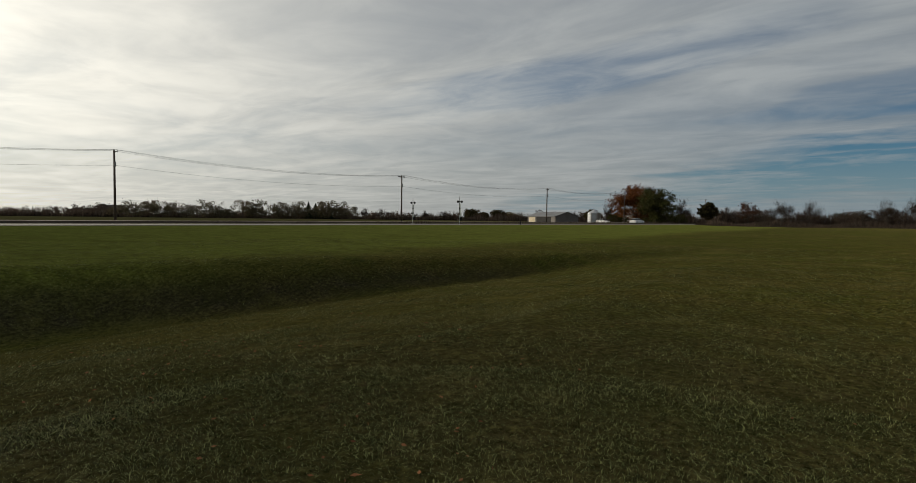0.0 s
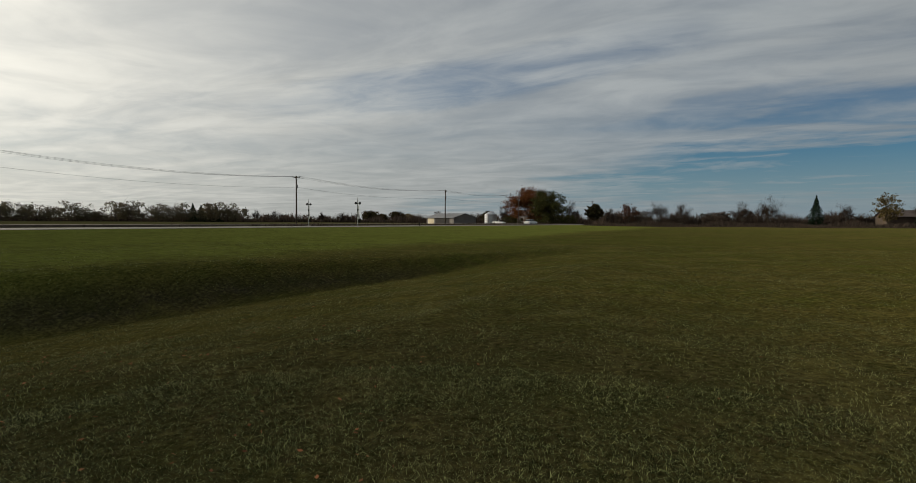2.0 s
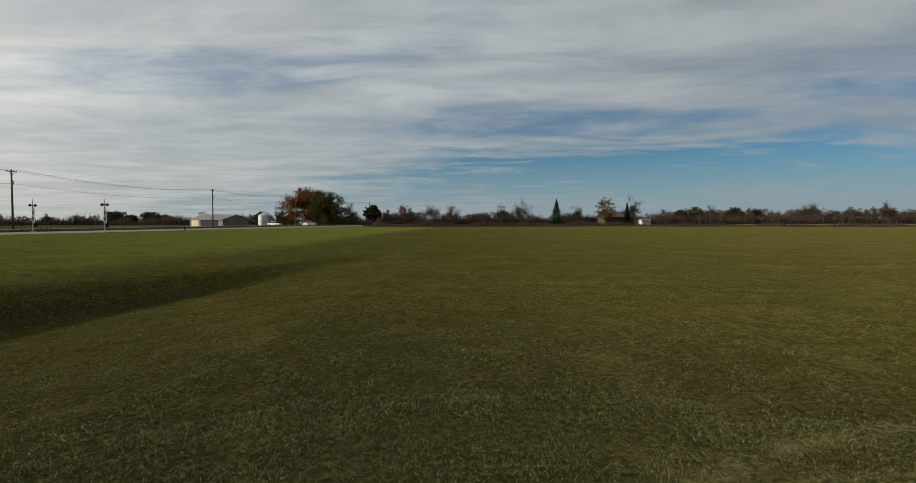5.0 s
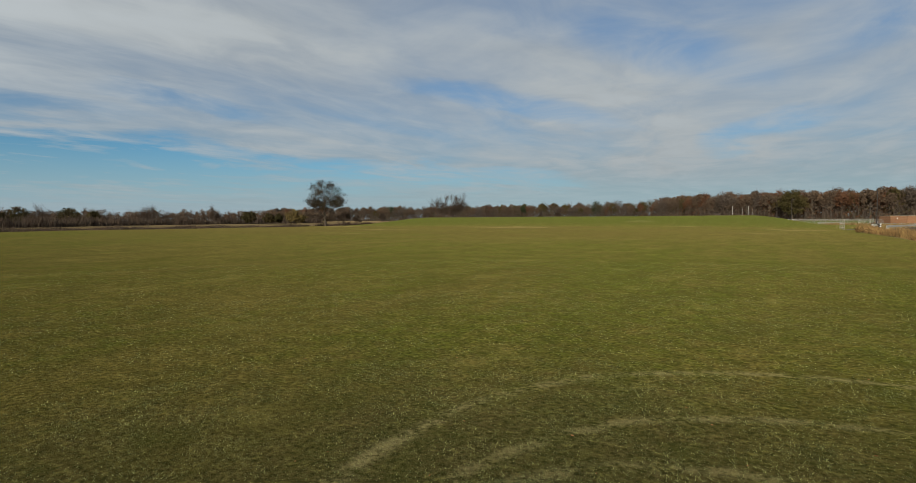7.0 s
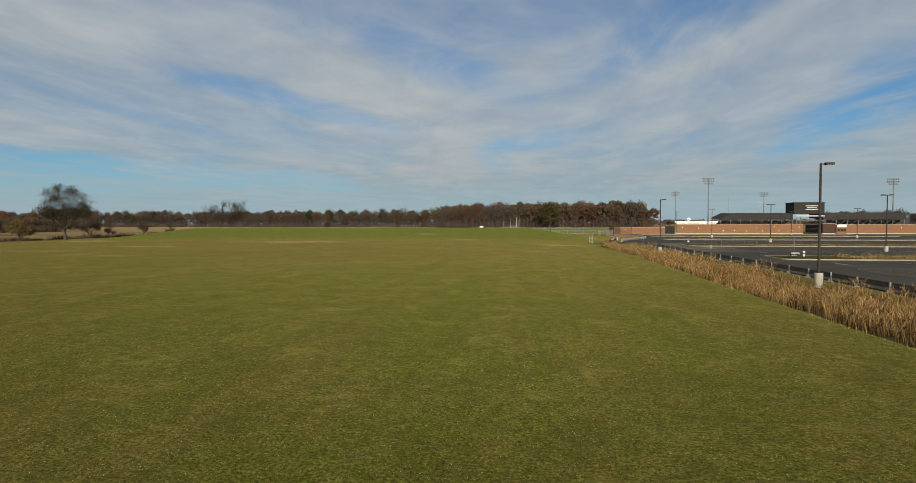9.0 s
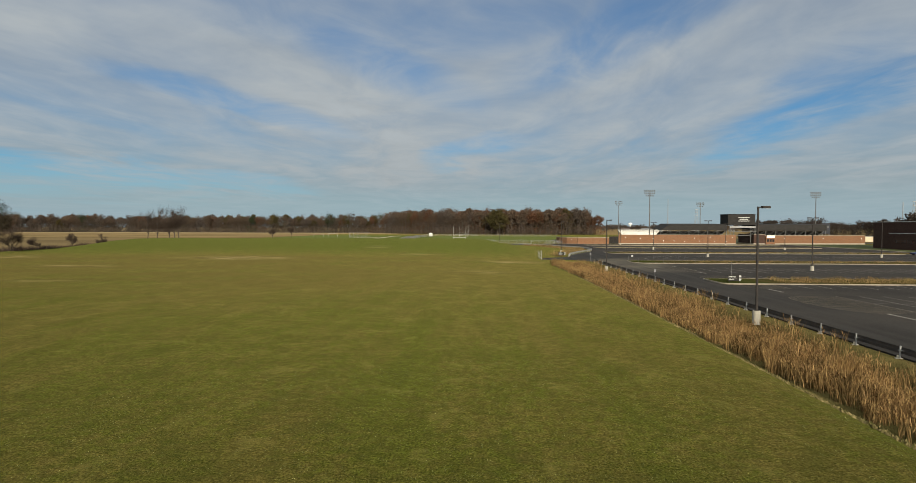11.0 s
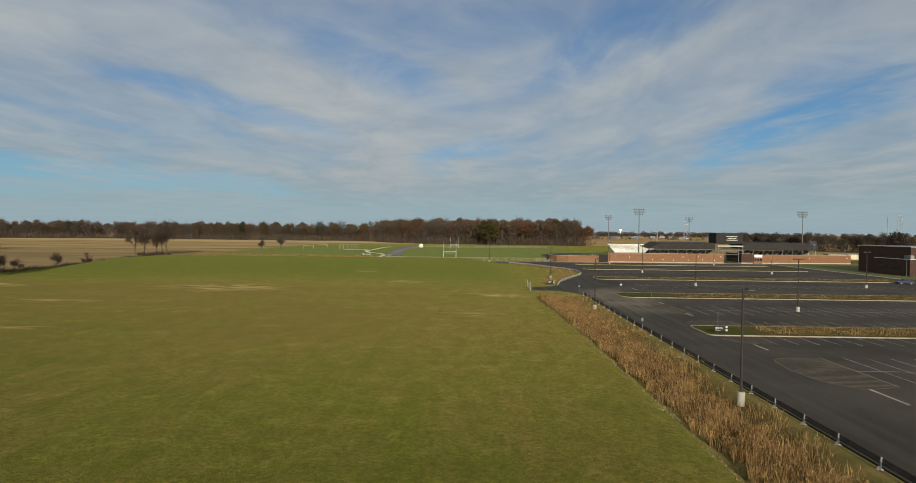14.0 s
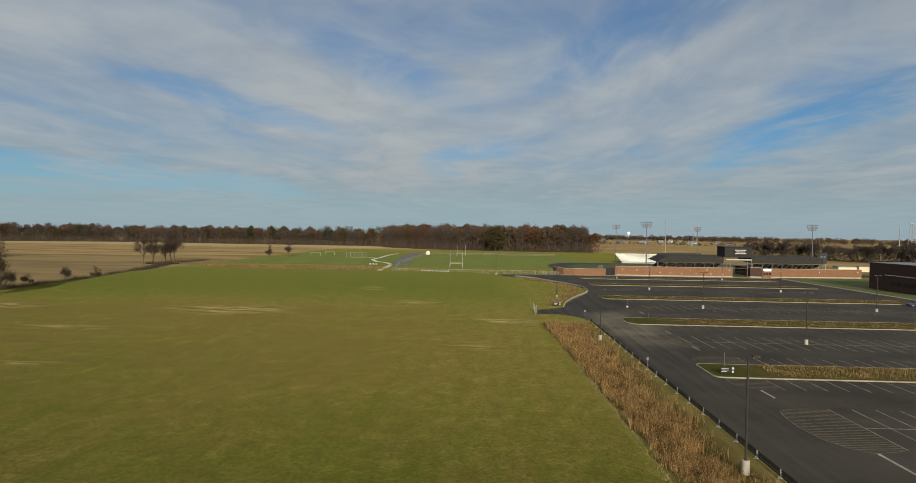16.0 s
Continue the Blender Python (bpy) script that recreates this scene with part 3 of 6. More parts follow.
def inset(poly, d):
    out = []
    n = len(poly)
    for i in range(n):
        a, b, e = np.array(poly[i - 1]), np.array(poly[i]), np.array(poly[(i + 1) % n])
        t = e - a
        t = t / max(np.hypot(*t), 1e-6)
        out.append(tuple(b + d * np.array((-t[1], t[0]))))
    return out


def island(x0, x1, y0, y1, r, label):
    outer = rounded(x0, x1, y0, y1, r)
    inner = inset(outer, 0.17)
    root = thing("traffic_island", (0, 0, 0), 0, label, "island", "islands of the lot", "structure")
    k = Shape()
    n = len(outer)
    for i in range(n):
        j = (i + 1) % n
        a, b, c, d = outer[i], outer[j], inner[j], inner[i]
        k.face((*a, 0.03), (*b, 0.03), (*b, 0.19), (*a, 0.19))
        k.face((*a, 0.19), (*b, 0.19), (*c, 0.2), (*d, 0.2))
        k.face((*d, 0.2), (*c, 0.2), (*c, 0.05), (*d, 0.05))
    part("kerb", k, M_KERB, root, "pale concrete kerb")
    part("turf", Shape().prism(inner, 0.0, 0.17), M_ISLAND, root, "rough grass")


island(31.9, 134, 79.0, 87.0, 1.3, "kerbed island of rough grass and pale reeds")
island(31.6, 134, 123.0, 132.6, 3.0, "kerbed island with a green nose and dry reeds")
island(36.3, 131, 169.3, 178.6, 1.6, "kerbed island of thin dry grass")
island(41.3, 127, 213.5, 221.0, 1.6, "kerbed island of thin dry grass")
island(42.8, 127, 243.0, 249.5, 1.5, "kerbed island of thin dry grass")

lot = bpy.data.objects["parking_lot"]


def flat_mark(name, poly, mat, z=0.034):
    s = Shape()
    s.face(*[(x, y, z) for x, y in poly])
    return part(name, s, mat, lot)


LINE = Shape()
LINE.face((-0.055, -0.5, 0), (0.055, -0.5, 0), (0.055, 0.5, 0), (-0.055, 0.5, 0))
line_mesh, worn_mesh = LINE.mesh("bay_line", M_PAINT), LINE.mesh("bay_line", M_PAINT_WORN)


def bay_row(x0, count, y0, y1, mesh):
    for k in range(count):
        ob = new("bay_line", mesh)
        ob.parent = lot
        ob.location, ob.scale = (x0 + 2.72 * k, (y0 + y1) / 2, 0.035), (1, y1 - y0, 1)


bay_row(39.4, 14, 54.2, 66.3, line_mesh)
bay_row(38.6, 15, 73.7, 78.8, line_mesh)
bay_row(40.8, 20, 87.4, 92.4, line_mesh)
bay_row(37.6, 27, 99.2, 110.6, line_mesh)
bay_row(39.0, 26, 117.8, 122.8, worn_mesh)
bay_row(41.5, 26, 133.0, 138.2, worn_mesh)
bay_row(44.0, 29, 146.0, 157.4, line_mesh)
bay_row(43.0, 28, 164.0, 169.0, worn_mesh)
bay_row(47.0, 26, 193.5, 204.5, worn_mesh)
for y0, x0, x1 in ((60.1, 39.4, 76), (104.9, 37.6, 109), (151.8, 44, 122), (199.0, 47, 116)):
    flat_mark("row_line", [(x0, y0 - 0.06), (x1, y0 - 0.06), (x1, y0 + 0.06), (x0, y0 + 0.06)], M_PAINT, 0.037)
# stop bars
for x0, y0, y1 in ((35.4, 70.0, 73.4), (36.0, 48.6, 53.2), (36.9, 97.3, 100.6), (37.2, 113.0, 116.0), (39.6, 140.0, 143.5)):
    flat_mark("stop_bar", [(x0 - 0.17, y0), (x0 + 0.17, y0), (x0 + 0.1, y1), (x0 - 0.24, y1)], M_PAINT, 0.036)


def hatch(outline, y0, y1, gap):
    """A painted outline filled with thin stripes."""
    s = Shape()
    n = len(outline)
    inner = inset(outline, 0.09)
    for i in range(n):
        j = (i + 1) % n
        s.face(*[(*q, 0.036) for q in (outline[i], outline[j], inner[j], inner[i])])
    part("hatch_outline", s, M_PAINT_WORN, lot)
    s = Shape()
    y = y0
    while y < y1:
        xs = []
        for i in range(n):
            (xa, ya), (xb, yb) = outline[i], outline[(i + 1) % n]
            if (ya - y) * (yb - y) < 0:
                xs.append(xa + (xb - xa) * (y - ya) / (yb - ya))
        if len(xs) == 2:
            a, b = min(xs), max(xs)
            s.face((a, y - 0.045, 0.0355), (b, y - 0.045 + 0.2, 0.0355), (b, y + 0.045 + 0.2, 0.0355), (a, y + 0.045, 0.0355))
        y += gap
    part("hatch_stripes", s, M_PAINT_WORN, lot)


hatch([(35.7, 53.2), (37.8, 53.6), (39.4, 54.2), (39.4, 66.2), (36.6, 66.1), (34.8, 65.8), (33.3, 65.0), (32.8, 63.6), (32.4, 60.0), (32.8, 56.6), (34.0, 54.3)], 53.6, 66.0, 0.46)
hatch([(33.0, 78.6), (32.9, 76.5), (34.0, 74.4), (36.0, 73.7), (38.6, 73.7), (38.6, 78.8)], 74.0, 78.6, 0.62)
hatch([(36.0, 99.0), (37.6, 99.2), (37.6, 110.6), (35.6, 110.4), (34.2, 108.8), (34.0, 102.0)], 99.4, 110.4, 0.8)
hatch([(32.6, 87.5), (40.8, 87.5), (40.8, 92.4), (35.0, 92.2), (33.0, 90.5)], 87.7, 92.0, 0.8)


# ---- lot lamps ----
def lamp(double):
    root = thing("parking_lot_lamp", (0, 0, 0), 0, "tall dark bronze lamp post on a round concrete base" if not double else "tall dark lamp post with two heads on a concrete base", "street lamp", "lamps of the lot")
    base = Shape().tube([(0, 0, -0.3), (0, 0, 0.86), (0, 0, 0.92)], [0.32, 0.32, 0.28], 20)
    part("base", base, M_CONCRETE, root, "weathered concrete base")
    part("base_plate", Shape().box(-0.17, 0.17, -0.17, 0.17, 0.92, 0.96, 0.008), M_POLE, root)
    part("pole", Shape().tube([(0, 0, 0.96), (0, 0, 9.9)], [0.105, 0.085], 8), M_POLE, root, smooth=False)
    for side in ((1, -1) if double else (1,)):
        arm = part("arm", Shape().tube([(0, 0, 9.82), (side * 0.32, 0, 9.84)], [0.045, 0.045], 8), M_POLE, root)
        head = Shape().box(min(side * 0.3, side * 0.98), max(side * 0.3, side * 0.98), -0.2, 0.2, 9.76, 9.95, 0.03)
        h = part("lamp_head", head, M_POLE, root)
        part("lens", Shape().box(min(side * 0.36, side * 0.92), max(side * 0.36, side * 0.92), -0.15, 0.15, 9.742, 9.758), M_GALV, h, "flat glass lens")
    return root


one, two = lamp(False), lamp(True)
one.matrix_world = pose(21.75, 48.65, 0.0)
two.matrix_world = pose(59.2, 104.8, 0.03)
for x, y in ((21.8, 107.0), (21.9, 170.5), (21.7, -12.0), (5.0, 256.5)):
    copy_thing(one, pose(x, y, on_ground(x, y)))
for x, y in ((104.8, 104.8), (59.0, 151.8), (104.8, 151.9), (58.8, 199.1), (104.8, 199.1), (58.7, 246.6), (104.8, 246.6), (59.2, 57.0), (150.0, 151.9)):
    copy_thing(two, pose(x, y, 0.03))


# ---- guard rails ----
def guard_rail(path, gap, label, dark=True):
    root = thing("guard_rail", (0, 0, 0), 0, label, "guard rail")
    pts = [Vector((*p, 0)) for p in path]
    posts, left = [], 0.0
    for a, b in zip(pts, pts[1:]):
        d = (b - a).length
        while left < d:
            posts.append(a + (b - a) * (left / d))
            left += gap
        left -= d
    s = Shape().tube([(0, 0, 0.02), (0, 0, 0.80)], [0.055, 0.055], 10).box(-0.07, 0.16, -0.09, 0.09, 0.50, 0.53)
    foot = Shape().box(-0.26, 0.16, -0.10, 0.10, 0.0, 0.05, 0.015).box(-0.18, -0.05, -0.025, 0.025, 0.045, 0.22)
    post_mesh, foot_mesh = s.mesh("post", M_GALV), foot.mesh("foot", M_CONCRETE)
    for i, p in enumerate(posts):
        q = posts[min(i + 1, len(posts) - 1)] - posts[max(i - 1, 0)]
        a = math.degrees(math.atan2(q.y, q.x)) - 90
        ob = part("post", post_mesh, M_GALV, root, "silver steel post")
        ob.matrix_world = pose(p.x, p.y, max(on_ground(p.x, p.y), -0.05), random.uniform(-2, 2), random.uniform(-3, 3), a)
        f = part("foot", foot_mesh, M_KERB, ob, "pale concrete foot")
    mat = M_RAIL if dark else M_GALV
    for name, z0, z1, t in (("rail_beam", 0.33, 0.535, 0.045), ("top_beam", 0.545, 0.75, 0.045)):
        s = Shape()
        for a, b in zip(posts, posts[1:]):
            t_ = (b - a).normalized()
            nrm = Vector((t_.y, -t_.x, 0))
            o, e = nrm * (0.07), nrm * (0.07 + t)
            za, zb = max(on_ground(a.x, a.y), -0.05), max(on_ground(b.x, b.y), -0.05)
            c = [(a + o, za, z0), (b + o, zb, z0), (b + e, zb, (2 * z0 + z1) / 3), (a + e, za, (2 * z0 + z1) / 3), (a + e, za, (z0 + 2 * z1) / 3), (b + e, zb, (z0 + 2 * z1) / 3), (a + o, za, z1), (b + o, zb, z1)]
            c = [(p.x, p.y, g + z) for p, g, z in c]
            s.face(c[0], c[1], c[2], c[3])
            s.face(c[3], c[2], c[5], c[4])
            s.face(c[4], c[5], c[7], c[6])
            s.face(c[0], c[6], c[7], c[1])
        part(name, s, mat, root)
    return root


guard_rail([(24.15, 0), (24.0, 60), (23.6, 90), (23.45, 129)], 3.95, "low guard rail of dark steel on silver posts along the drive")
guard_rail([(21.2, 150.5), (23.0, 158.5), (25.6, 166), (32.6, 182.3), (35.2, 190), (36.0, 201), (34.1, 210), (28.5, 222.3), (21.5, 237.5), (13.6, 246.6)], 3.6, "curved guard rail of grey steel round the bend of the drive", False)


# ---- signs, gate and rope posts ----
def board(x, y, turn, label):
    root = thing("notice_board", (x, y, 0.17), turn, label, "sign", "low notice boards")
    part("panel", Shape().box(-0.95, 0.95, -0.05, 0.05, 0.22, 1.05, 0.015), M_BLACK, root, "black panel")
    for k, wide in enumerate((1.05, 1.15, 0.8)):
        part("lettering", Shape().box(-0.85, -0.85 + wide, -0.058, -0.05, 0.81 - 0.2 * k, 0.87 - 0.2 * k), M_WORN_WHITE, root, "white line of lettering")
    for z in (0.88, 0.42):
        d = Shape()
        d.tube([(0.82, -0.075, z), (0.82, -0.052, z)], [0.2, 0.2], 4)
        part("diamond", d, M_WORN_WHITE, root, "white diamond plate")
    for xx in (-0.75, 0.75):
        part("leg", Shape().box(xx - 0.05, xx + 0.05, -0.04, 0.04, -0.1, 0.24), M_POLE, root)


board(34.2, 80.6, 4, "black notice board with white lettering on an island")
board(19.3, 150.6, 8, "black notice board with white lettering in dry grass")


def sign_post(x, y, h, label, plate=True, base=False):
    root = thing("sign_post", (x, y, max(on_ground(x, y), 0.0)), 0, label, "sign", "thin sign posts")
    part("post", Shape().tube([(0, 0, 0), (0, 0, h)], [0.035, 0.03], 8), M_STEEL, root)
    if plate:
        part("plate", Shape().box(-0.15, 0.15, -0.055, -0.035, h - 0.5, h - 0.05, 0.006), M_ROOF_GREY, root, "back of a small metal sign")
    if base:
        part("base", Shape().tube([(0, 0, 0), (0, 0, 0.35), (0, 0, 0.42)], [0.3, 0.24, 0.1], 14), M_WORN_WHITE, root, "white weighted base")


sign_post(23.65, 83.0, 1.9, "thin steel sign post at the guard rail")
sign_post(23.3, 131.0, 2.0, "thin steel sign post at the end of the guard rail")
sign_post(38.6, 151.6, 2.0, "thin post on a white weighted base", False, True)
sign_post(34.6, 82.5, 3.0, "tall thin post in an island", False)
sign_post(70.0, 84.0, 2.2, "thin post in an island")

rope = thing("rope_barrier", (0, 0, 0.15), 0, "thin pale posts with a rope round an island's nose", "barrier")
corners = [(32.4, 131.6), (32.8, 124.4), (38.0, 123.6), (45.0, 123.5), (45.6, 132.0), (38.5, 132.2)]
for x, y in corners:
    part("post", Shape().tube([(x, y, -0.1), (x, y, 1.15)], [0.025, 0.02], 8), M_STEEL, rope)
for (xa, ya), (xb, yb) in zip(corners[2:], corners[3:]):
    part("rope", Shape().tube([(xa, ya, 1.0), ((xa + xb) / 2, (ya + yb) / 2, 0.9), (xb, yb, 1.0)], [0.008] * 3, 6), M_STEEL, rope)

gate = thing("pipe_gate", (12.2, 135.2, on_ground(12.2, 139)), 0, "pale steel pipe gate across the end of the drive", "gate")
for yy in (0.0, 4.3, 8.6):
    part("post", Shape().tube([(0, yy, -0.2), (0, yy, 1.9 if yy else 2.3)], [0.06, 0.06], 10), M_GALV, gate)
for z in (0.45, 1.25):
    part("rail", Shape().tube([(0, 0, z), (0, 8.6, z)], [0.04, 0.04], 8), M_GALV, gate)
for yy, h in ((-2.2, 2.6), (10.6, 2.4)):
    part("marker", Shape().tube([(-0.4, yy, -0.2), (-0.4, yy, h)], [0.035, 0.03], 8), M_KERB, gate)


# ---- parked cars ----
def car(name, x, y, turn, paint, label, z=0.03, length=4.5, group=""):
    root = thing(name, (x, y, z), turn, label, "car", group)
    k = length / 4.5
    side = [(-2.2, 0.32), (2.15, 0.32), (2.25, 0.55), (2.2, 0.72), (1.25, 0.92), (0.95, 0.98), (-1.75, 1.0), (-2.2, 0.95), (-2.27, 0.6)]
    b = Shape()
    n = len(side)
    b.v = [(px * k, -0.86 if z_ < 0.8 else -0.80, z_) for px, z_ in side] + [(px * k, 0.86 if z_ < 0.8 else 0.80, z_) for px, z_ in side]
    b.f = [tuple(range(n)), tuple(range(2 * n - 1, n - 1, -1))] + [(j, n + j, n + (j + 1) % n, (j + 1) % n) for j in range(n)]
    part("body", b, paint, root)
    c = Shape()
    low = [(-1.9, 0.97), (1.15, 0.93)]
    top = [(-1.35, 1.44), (0.25, 1.46)]
    pts = [(low[0][0], 0.78, low[0][1]), (low[1][0], 0.78, low[1][1]), (top[1][0], 0.60, top[1][1]), (top[0][0], 0.60, top[0][1])]
    c.v = [(px * k, -w_, z_) for px, w_, z_ in pts] + [(px * k, w_, z_) for px, w_, z_ in pts]
    c.f = [(0, 1, 2, 3), (7, 6, 5, 4), (1, 5, 6, 2), (0, 3, 7, 4), (3, 2, 6, 7)]
    part("cabin_glass", c, M_DARKGLASS, root, "dark windows")
    part("roof", Shape().box(-1.38 * k, 0.28 * k, -0.61, 0.61, 1.43, 1.49, 0.02), paint, root)
    for s_ in (-1, 1):
        for px in (-0.62, 0.62):
            part("pillar", Shape().tube([(px * k - 0.1, s_ * 0.77, 0.95), (px * k - 0.25, s_ * 0.61, 1.45)], [0.04, 0.035], 6), paint, root)
    for px in (-1.4, 1.38):
        for s_ in (-1, 1):
            w_ = part("wheel", Shape().tube([(px * k, s_ * 0.66, 0.32), (px * k, s_ * 0.88, 0.32)], [0.32, 0.32], 18), M_RAIL, root, "black tyre")
            part("rim", Shape().tube([(px * k, s_ * 0.875, 0.32), (px * k, s_ * 0.89, 0.32)], [0.2, 0.19], 14), M_GALV, w_)
    for s_ in (-0.62, 0.62):
        part("headlight", Shape().box(2.13 * k, 2.22 * k, s_ - 0.16, s_ + 0.16, 0.6, 0.72, 0.02), M_GALV, root)
        part("tail_light", Shape().box(-2.27 * k, -2.2 * k, s_ - 0.14, s_ + 0.14, 0.68, 0.86, 0.02), surface("red_lens", (0.25, 0.01, 0.01), (0.3, 0.02, 0.015), 1, 5, 0.3), root)
    return root


M_BLUE = surface("blue_car_paint", (0.018, 0.026, 0.075), (0.026, 0.036, 0.10), 0.5, 5, 0.3, relief=0.01)
car("parked_car", 125.4, 165.6, 180, M_BLUE, "dark blue hatchback parked at the lot's far side")
car("white_van", -174.3, -72.6, 75, M_WHITE, "small white car parked beside the silo", 0.05)
car("white_car", -140.0, -49.2, 170, M_WHITE, "white car on the country road", 0.31)


# ---- stadium: brick wall, roofed stand, press box, gate ----
M_CAP = surface("wall_cap", (0.28, 0.24, 0.19), (0.38, 0.34, 0.27), 0.5, 8, 0.85)


def wall(name, path, high, mat, label, thick=0.4):
    root = thing(name, (0, 0, 0), 0, label, "brick wall", kind="structure")
    w_, c_, f_ = Shape(), Shape(), Shape()
    for (xa, ya), (xb, yb) in zip(path, path[1:]):
        d = Vector((xb - xa, yb - ya, 0)).normalized()
        nx, ny = -d.y, d.x

        def quad(o0, o1):
            return [(xa + nx * o0, ya + ny * o0), (xb + nx * o0, yb + ny * o0), (xb + nx * o1, yb + ny * o1), (xa + nx * o1, ya + ny * o1)]
        w_.prism(quad(0, thick), -0.3, high)
        c_.prism(quad(-0.05, thick + 0.05), high, high + 0.12)
        f_.prism(quad(-0.08, 0.0), -0.3, 0.45)
    part("brickwork", w_, mat, root)
    part("cap", c_, M_CAP, root, "pale coping")
    part("plinth", f_, M_CAP, root, "pale concrete plinth")
    return root


curved = wall("stadium_wall_curved", [(58.0, 266.0), (50, 265.6), (43, 266.0), (38.5, 268.5), (35.8, 273.5), (35.2, 281)], 3.0, M_BRICK, "low orange brick wall round the end of the track")
main_wall = wall("stadium_wall_main", [(62.7, 266.2), (90, 266.2), (118.1, 266.2)], 4.45, M_BRICK, "long orange brick stadium wall with small wall lights")
east_wall = wall("stadium_wall_east", [(132.4, 268.0), (156, 270), (182, 272.5)], 4.2, M_BRICK, "long orange brick stadium wall beside the lawn")
wall("stadium_wall_return", [(127.2, 284), (127.4, 268.4), (132.4, 267.9)], 4.7, M_BRICK_DARK, "dark brick return wall at the stadium gate")
fixture = Shape().box(-0.14, 0.14, -0.16, 0.0, 0, 0.34, 0.03).mesh("wall_light", M_WHITE)
for x, z in ((66, 2.9), (73, 2.5), (84, 1.4), (89, 1.4), (98.5, 2.7), (101, 1.3), (106, 3.2), (108, 1.3), (113.5, 1.3), (116.5, 3.0), (79, 2.6), (94, 1.2)):
    ob = part("wall_light", fixture, M_WHITE, main_wall, "white wall light")
    ob.location = (x, 266.2, z)
for x, z, y in ((142, 2.6, 268.8), (161, 2.6, 270.5), (180, 2.6, 272.3)):
    ob = part("wall_light", fixture, M_WHITE, east_wall, "white wall light")
    ob.location = (x, y, z)
for x in (40, 54):
    ob = part("wall_light", fixture, M_WHITE, curved, "white wall light")
    ob.location = (x, 265.95, 2.0)

booth = thing("ticket_booth", (132.6, 267.2, 0), 0, "brick ticket booth with a white sign and windows", "booth")
part("wall", Shape().box(0, 4.2, 0.0, 5, -0.2, 4.0, 0.03), M_BRICK, booth)
part("sign", Shape().box(0.3, 4.0, -0.18, -0.02, 3.1, 4.3, 0.02), M_WHITE, booth, "white sign band")
for k in range(3):
    part("window", Shape().box(0.4 + 1.25 * k, 1.35 + 1.25 * k, -0.06, 0.02, 1.2, 2.5, 0.02), M_DARKGLASS, booth, "dark ticket window")

roof = thing("grandstand", (0, 0, 0), 0, "long black-roofed grandstand on steel posts", "grandstand")
s = Shape()
for xa, xb in ((84.0, 116.2), (129.6, 163.5)):
    lo, hi = (0.0 if xa > 100 else 5.0), (3.0 if xb > 150 else 0.0)
    yf, yb = 271.5, 286.0
    top = [(xa + lo, yf + 5, 9.6), (xb, yf + 5, 9.6), (xb, yb, 10.2), (xa + lo, yb, 10.2)]
    s.face((xa, yf, 6.6), (xb, yf, 6.6), (xb, yf + 0.6, 9.5), (xa + lo, yf + 0.6, 9.5))
    s.face((xa + lo, yf + 0.6, 9.5), (xb, yf + 0.6, 9.5), (xb, yb, 10.0), (xa + lo, yb, 10.0))
    s.face((xa, yf, 6.6), (xa + lo, yf + 0.6, 9.5), (xa + lo, yb, 10.0), (xa, yb, 7.4))
    s.face((xb, yf + 0.6, 9.5), (xb, yf, 6.6), (xb, yb, 7.4), (xb, yb, 10.0))
    s.face((xa, yf, 6.58), (xa, yb, 7.38), (xb, yb, 7.38), (xb, yf, 6.58))
part("roof", s, M_BLACK, roof, "black metal back and roof")
for xa, xb in ((84.5, 116.0), (130.0, 163.0)):
    k = int((xb - xa) / 4.3)
    for i in range(k + 1):
        x = xa + (xb - xa) * i / k
        part("post", Shape().box(x - 0.14, x + 0.14, 271.8, 272.1, -0.1, 6.6), M_STEEL, roof)
        if i < k:
            part("brace", Shape().tube([(x + 0.2, 272.3, 6.3), (x + 3.2, 272.6, 3.6)], [0.10, 0.10], 6), M_STEEL, roof)
            part("rake_beam", Shape().tube([(x + 1.2, 272.5, 3.8), (x + 4.1, 272.5, 6.2)], [0.12, 0.12], 6), M_STEEL, roof)
            part("frame_leg", Shape().box(x + 2.0, x + 2.16, 276.6, 276.76, -0.1, 5.0), M_STEEL, roof)
for xa, xb in ((84.5, 116.2), (129.6, 163.0)):
    steps = []
    for k in range(11):
        y0, z0 = 273.4 + 1.25 * k, 6.2 - 0.43 * k
        steps += [(y0, z0), (y0 + 1.25, z0)]
    steps += [(287.2, 1.5), (273.4, 5.9)]
    deck, m_ = Shape(), len(steps)
    deck.v = [(xa, y_, z_) for y_, z_ in steps] + [(xb, y_, z_) for y_, z_ in steps]
    deck.f = [tuple(range(m_)), tuple(reversed(range(m_, 2 * m_)))] + [(j, m_ + j, m_ + (j + 1) % m_, (j + 1) % m_) for j in range(m_)]
    part("seating", deck, M_BLACK, roof, "dark raked seating deck")
    part("walkway_rail", Shape().tube([(xa, 272.0, 3.6), (xb, 272.0, 3.6)], [0.07, 0.07], 6), M_STEEL, roof)

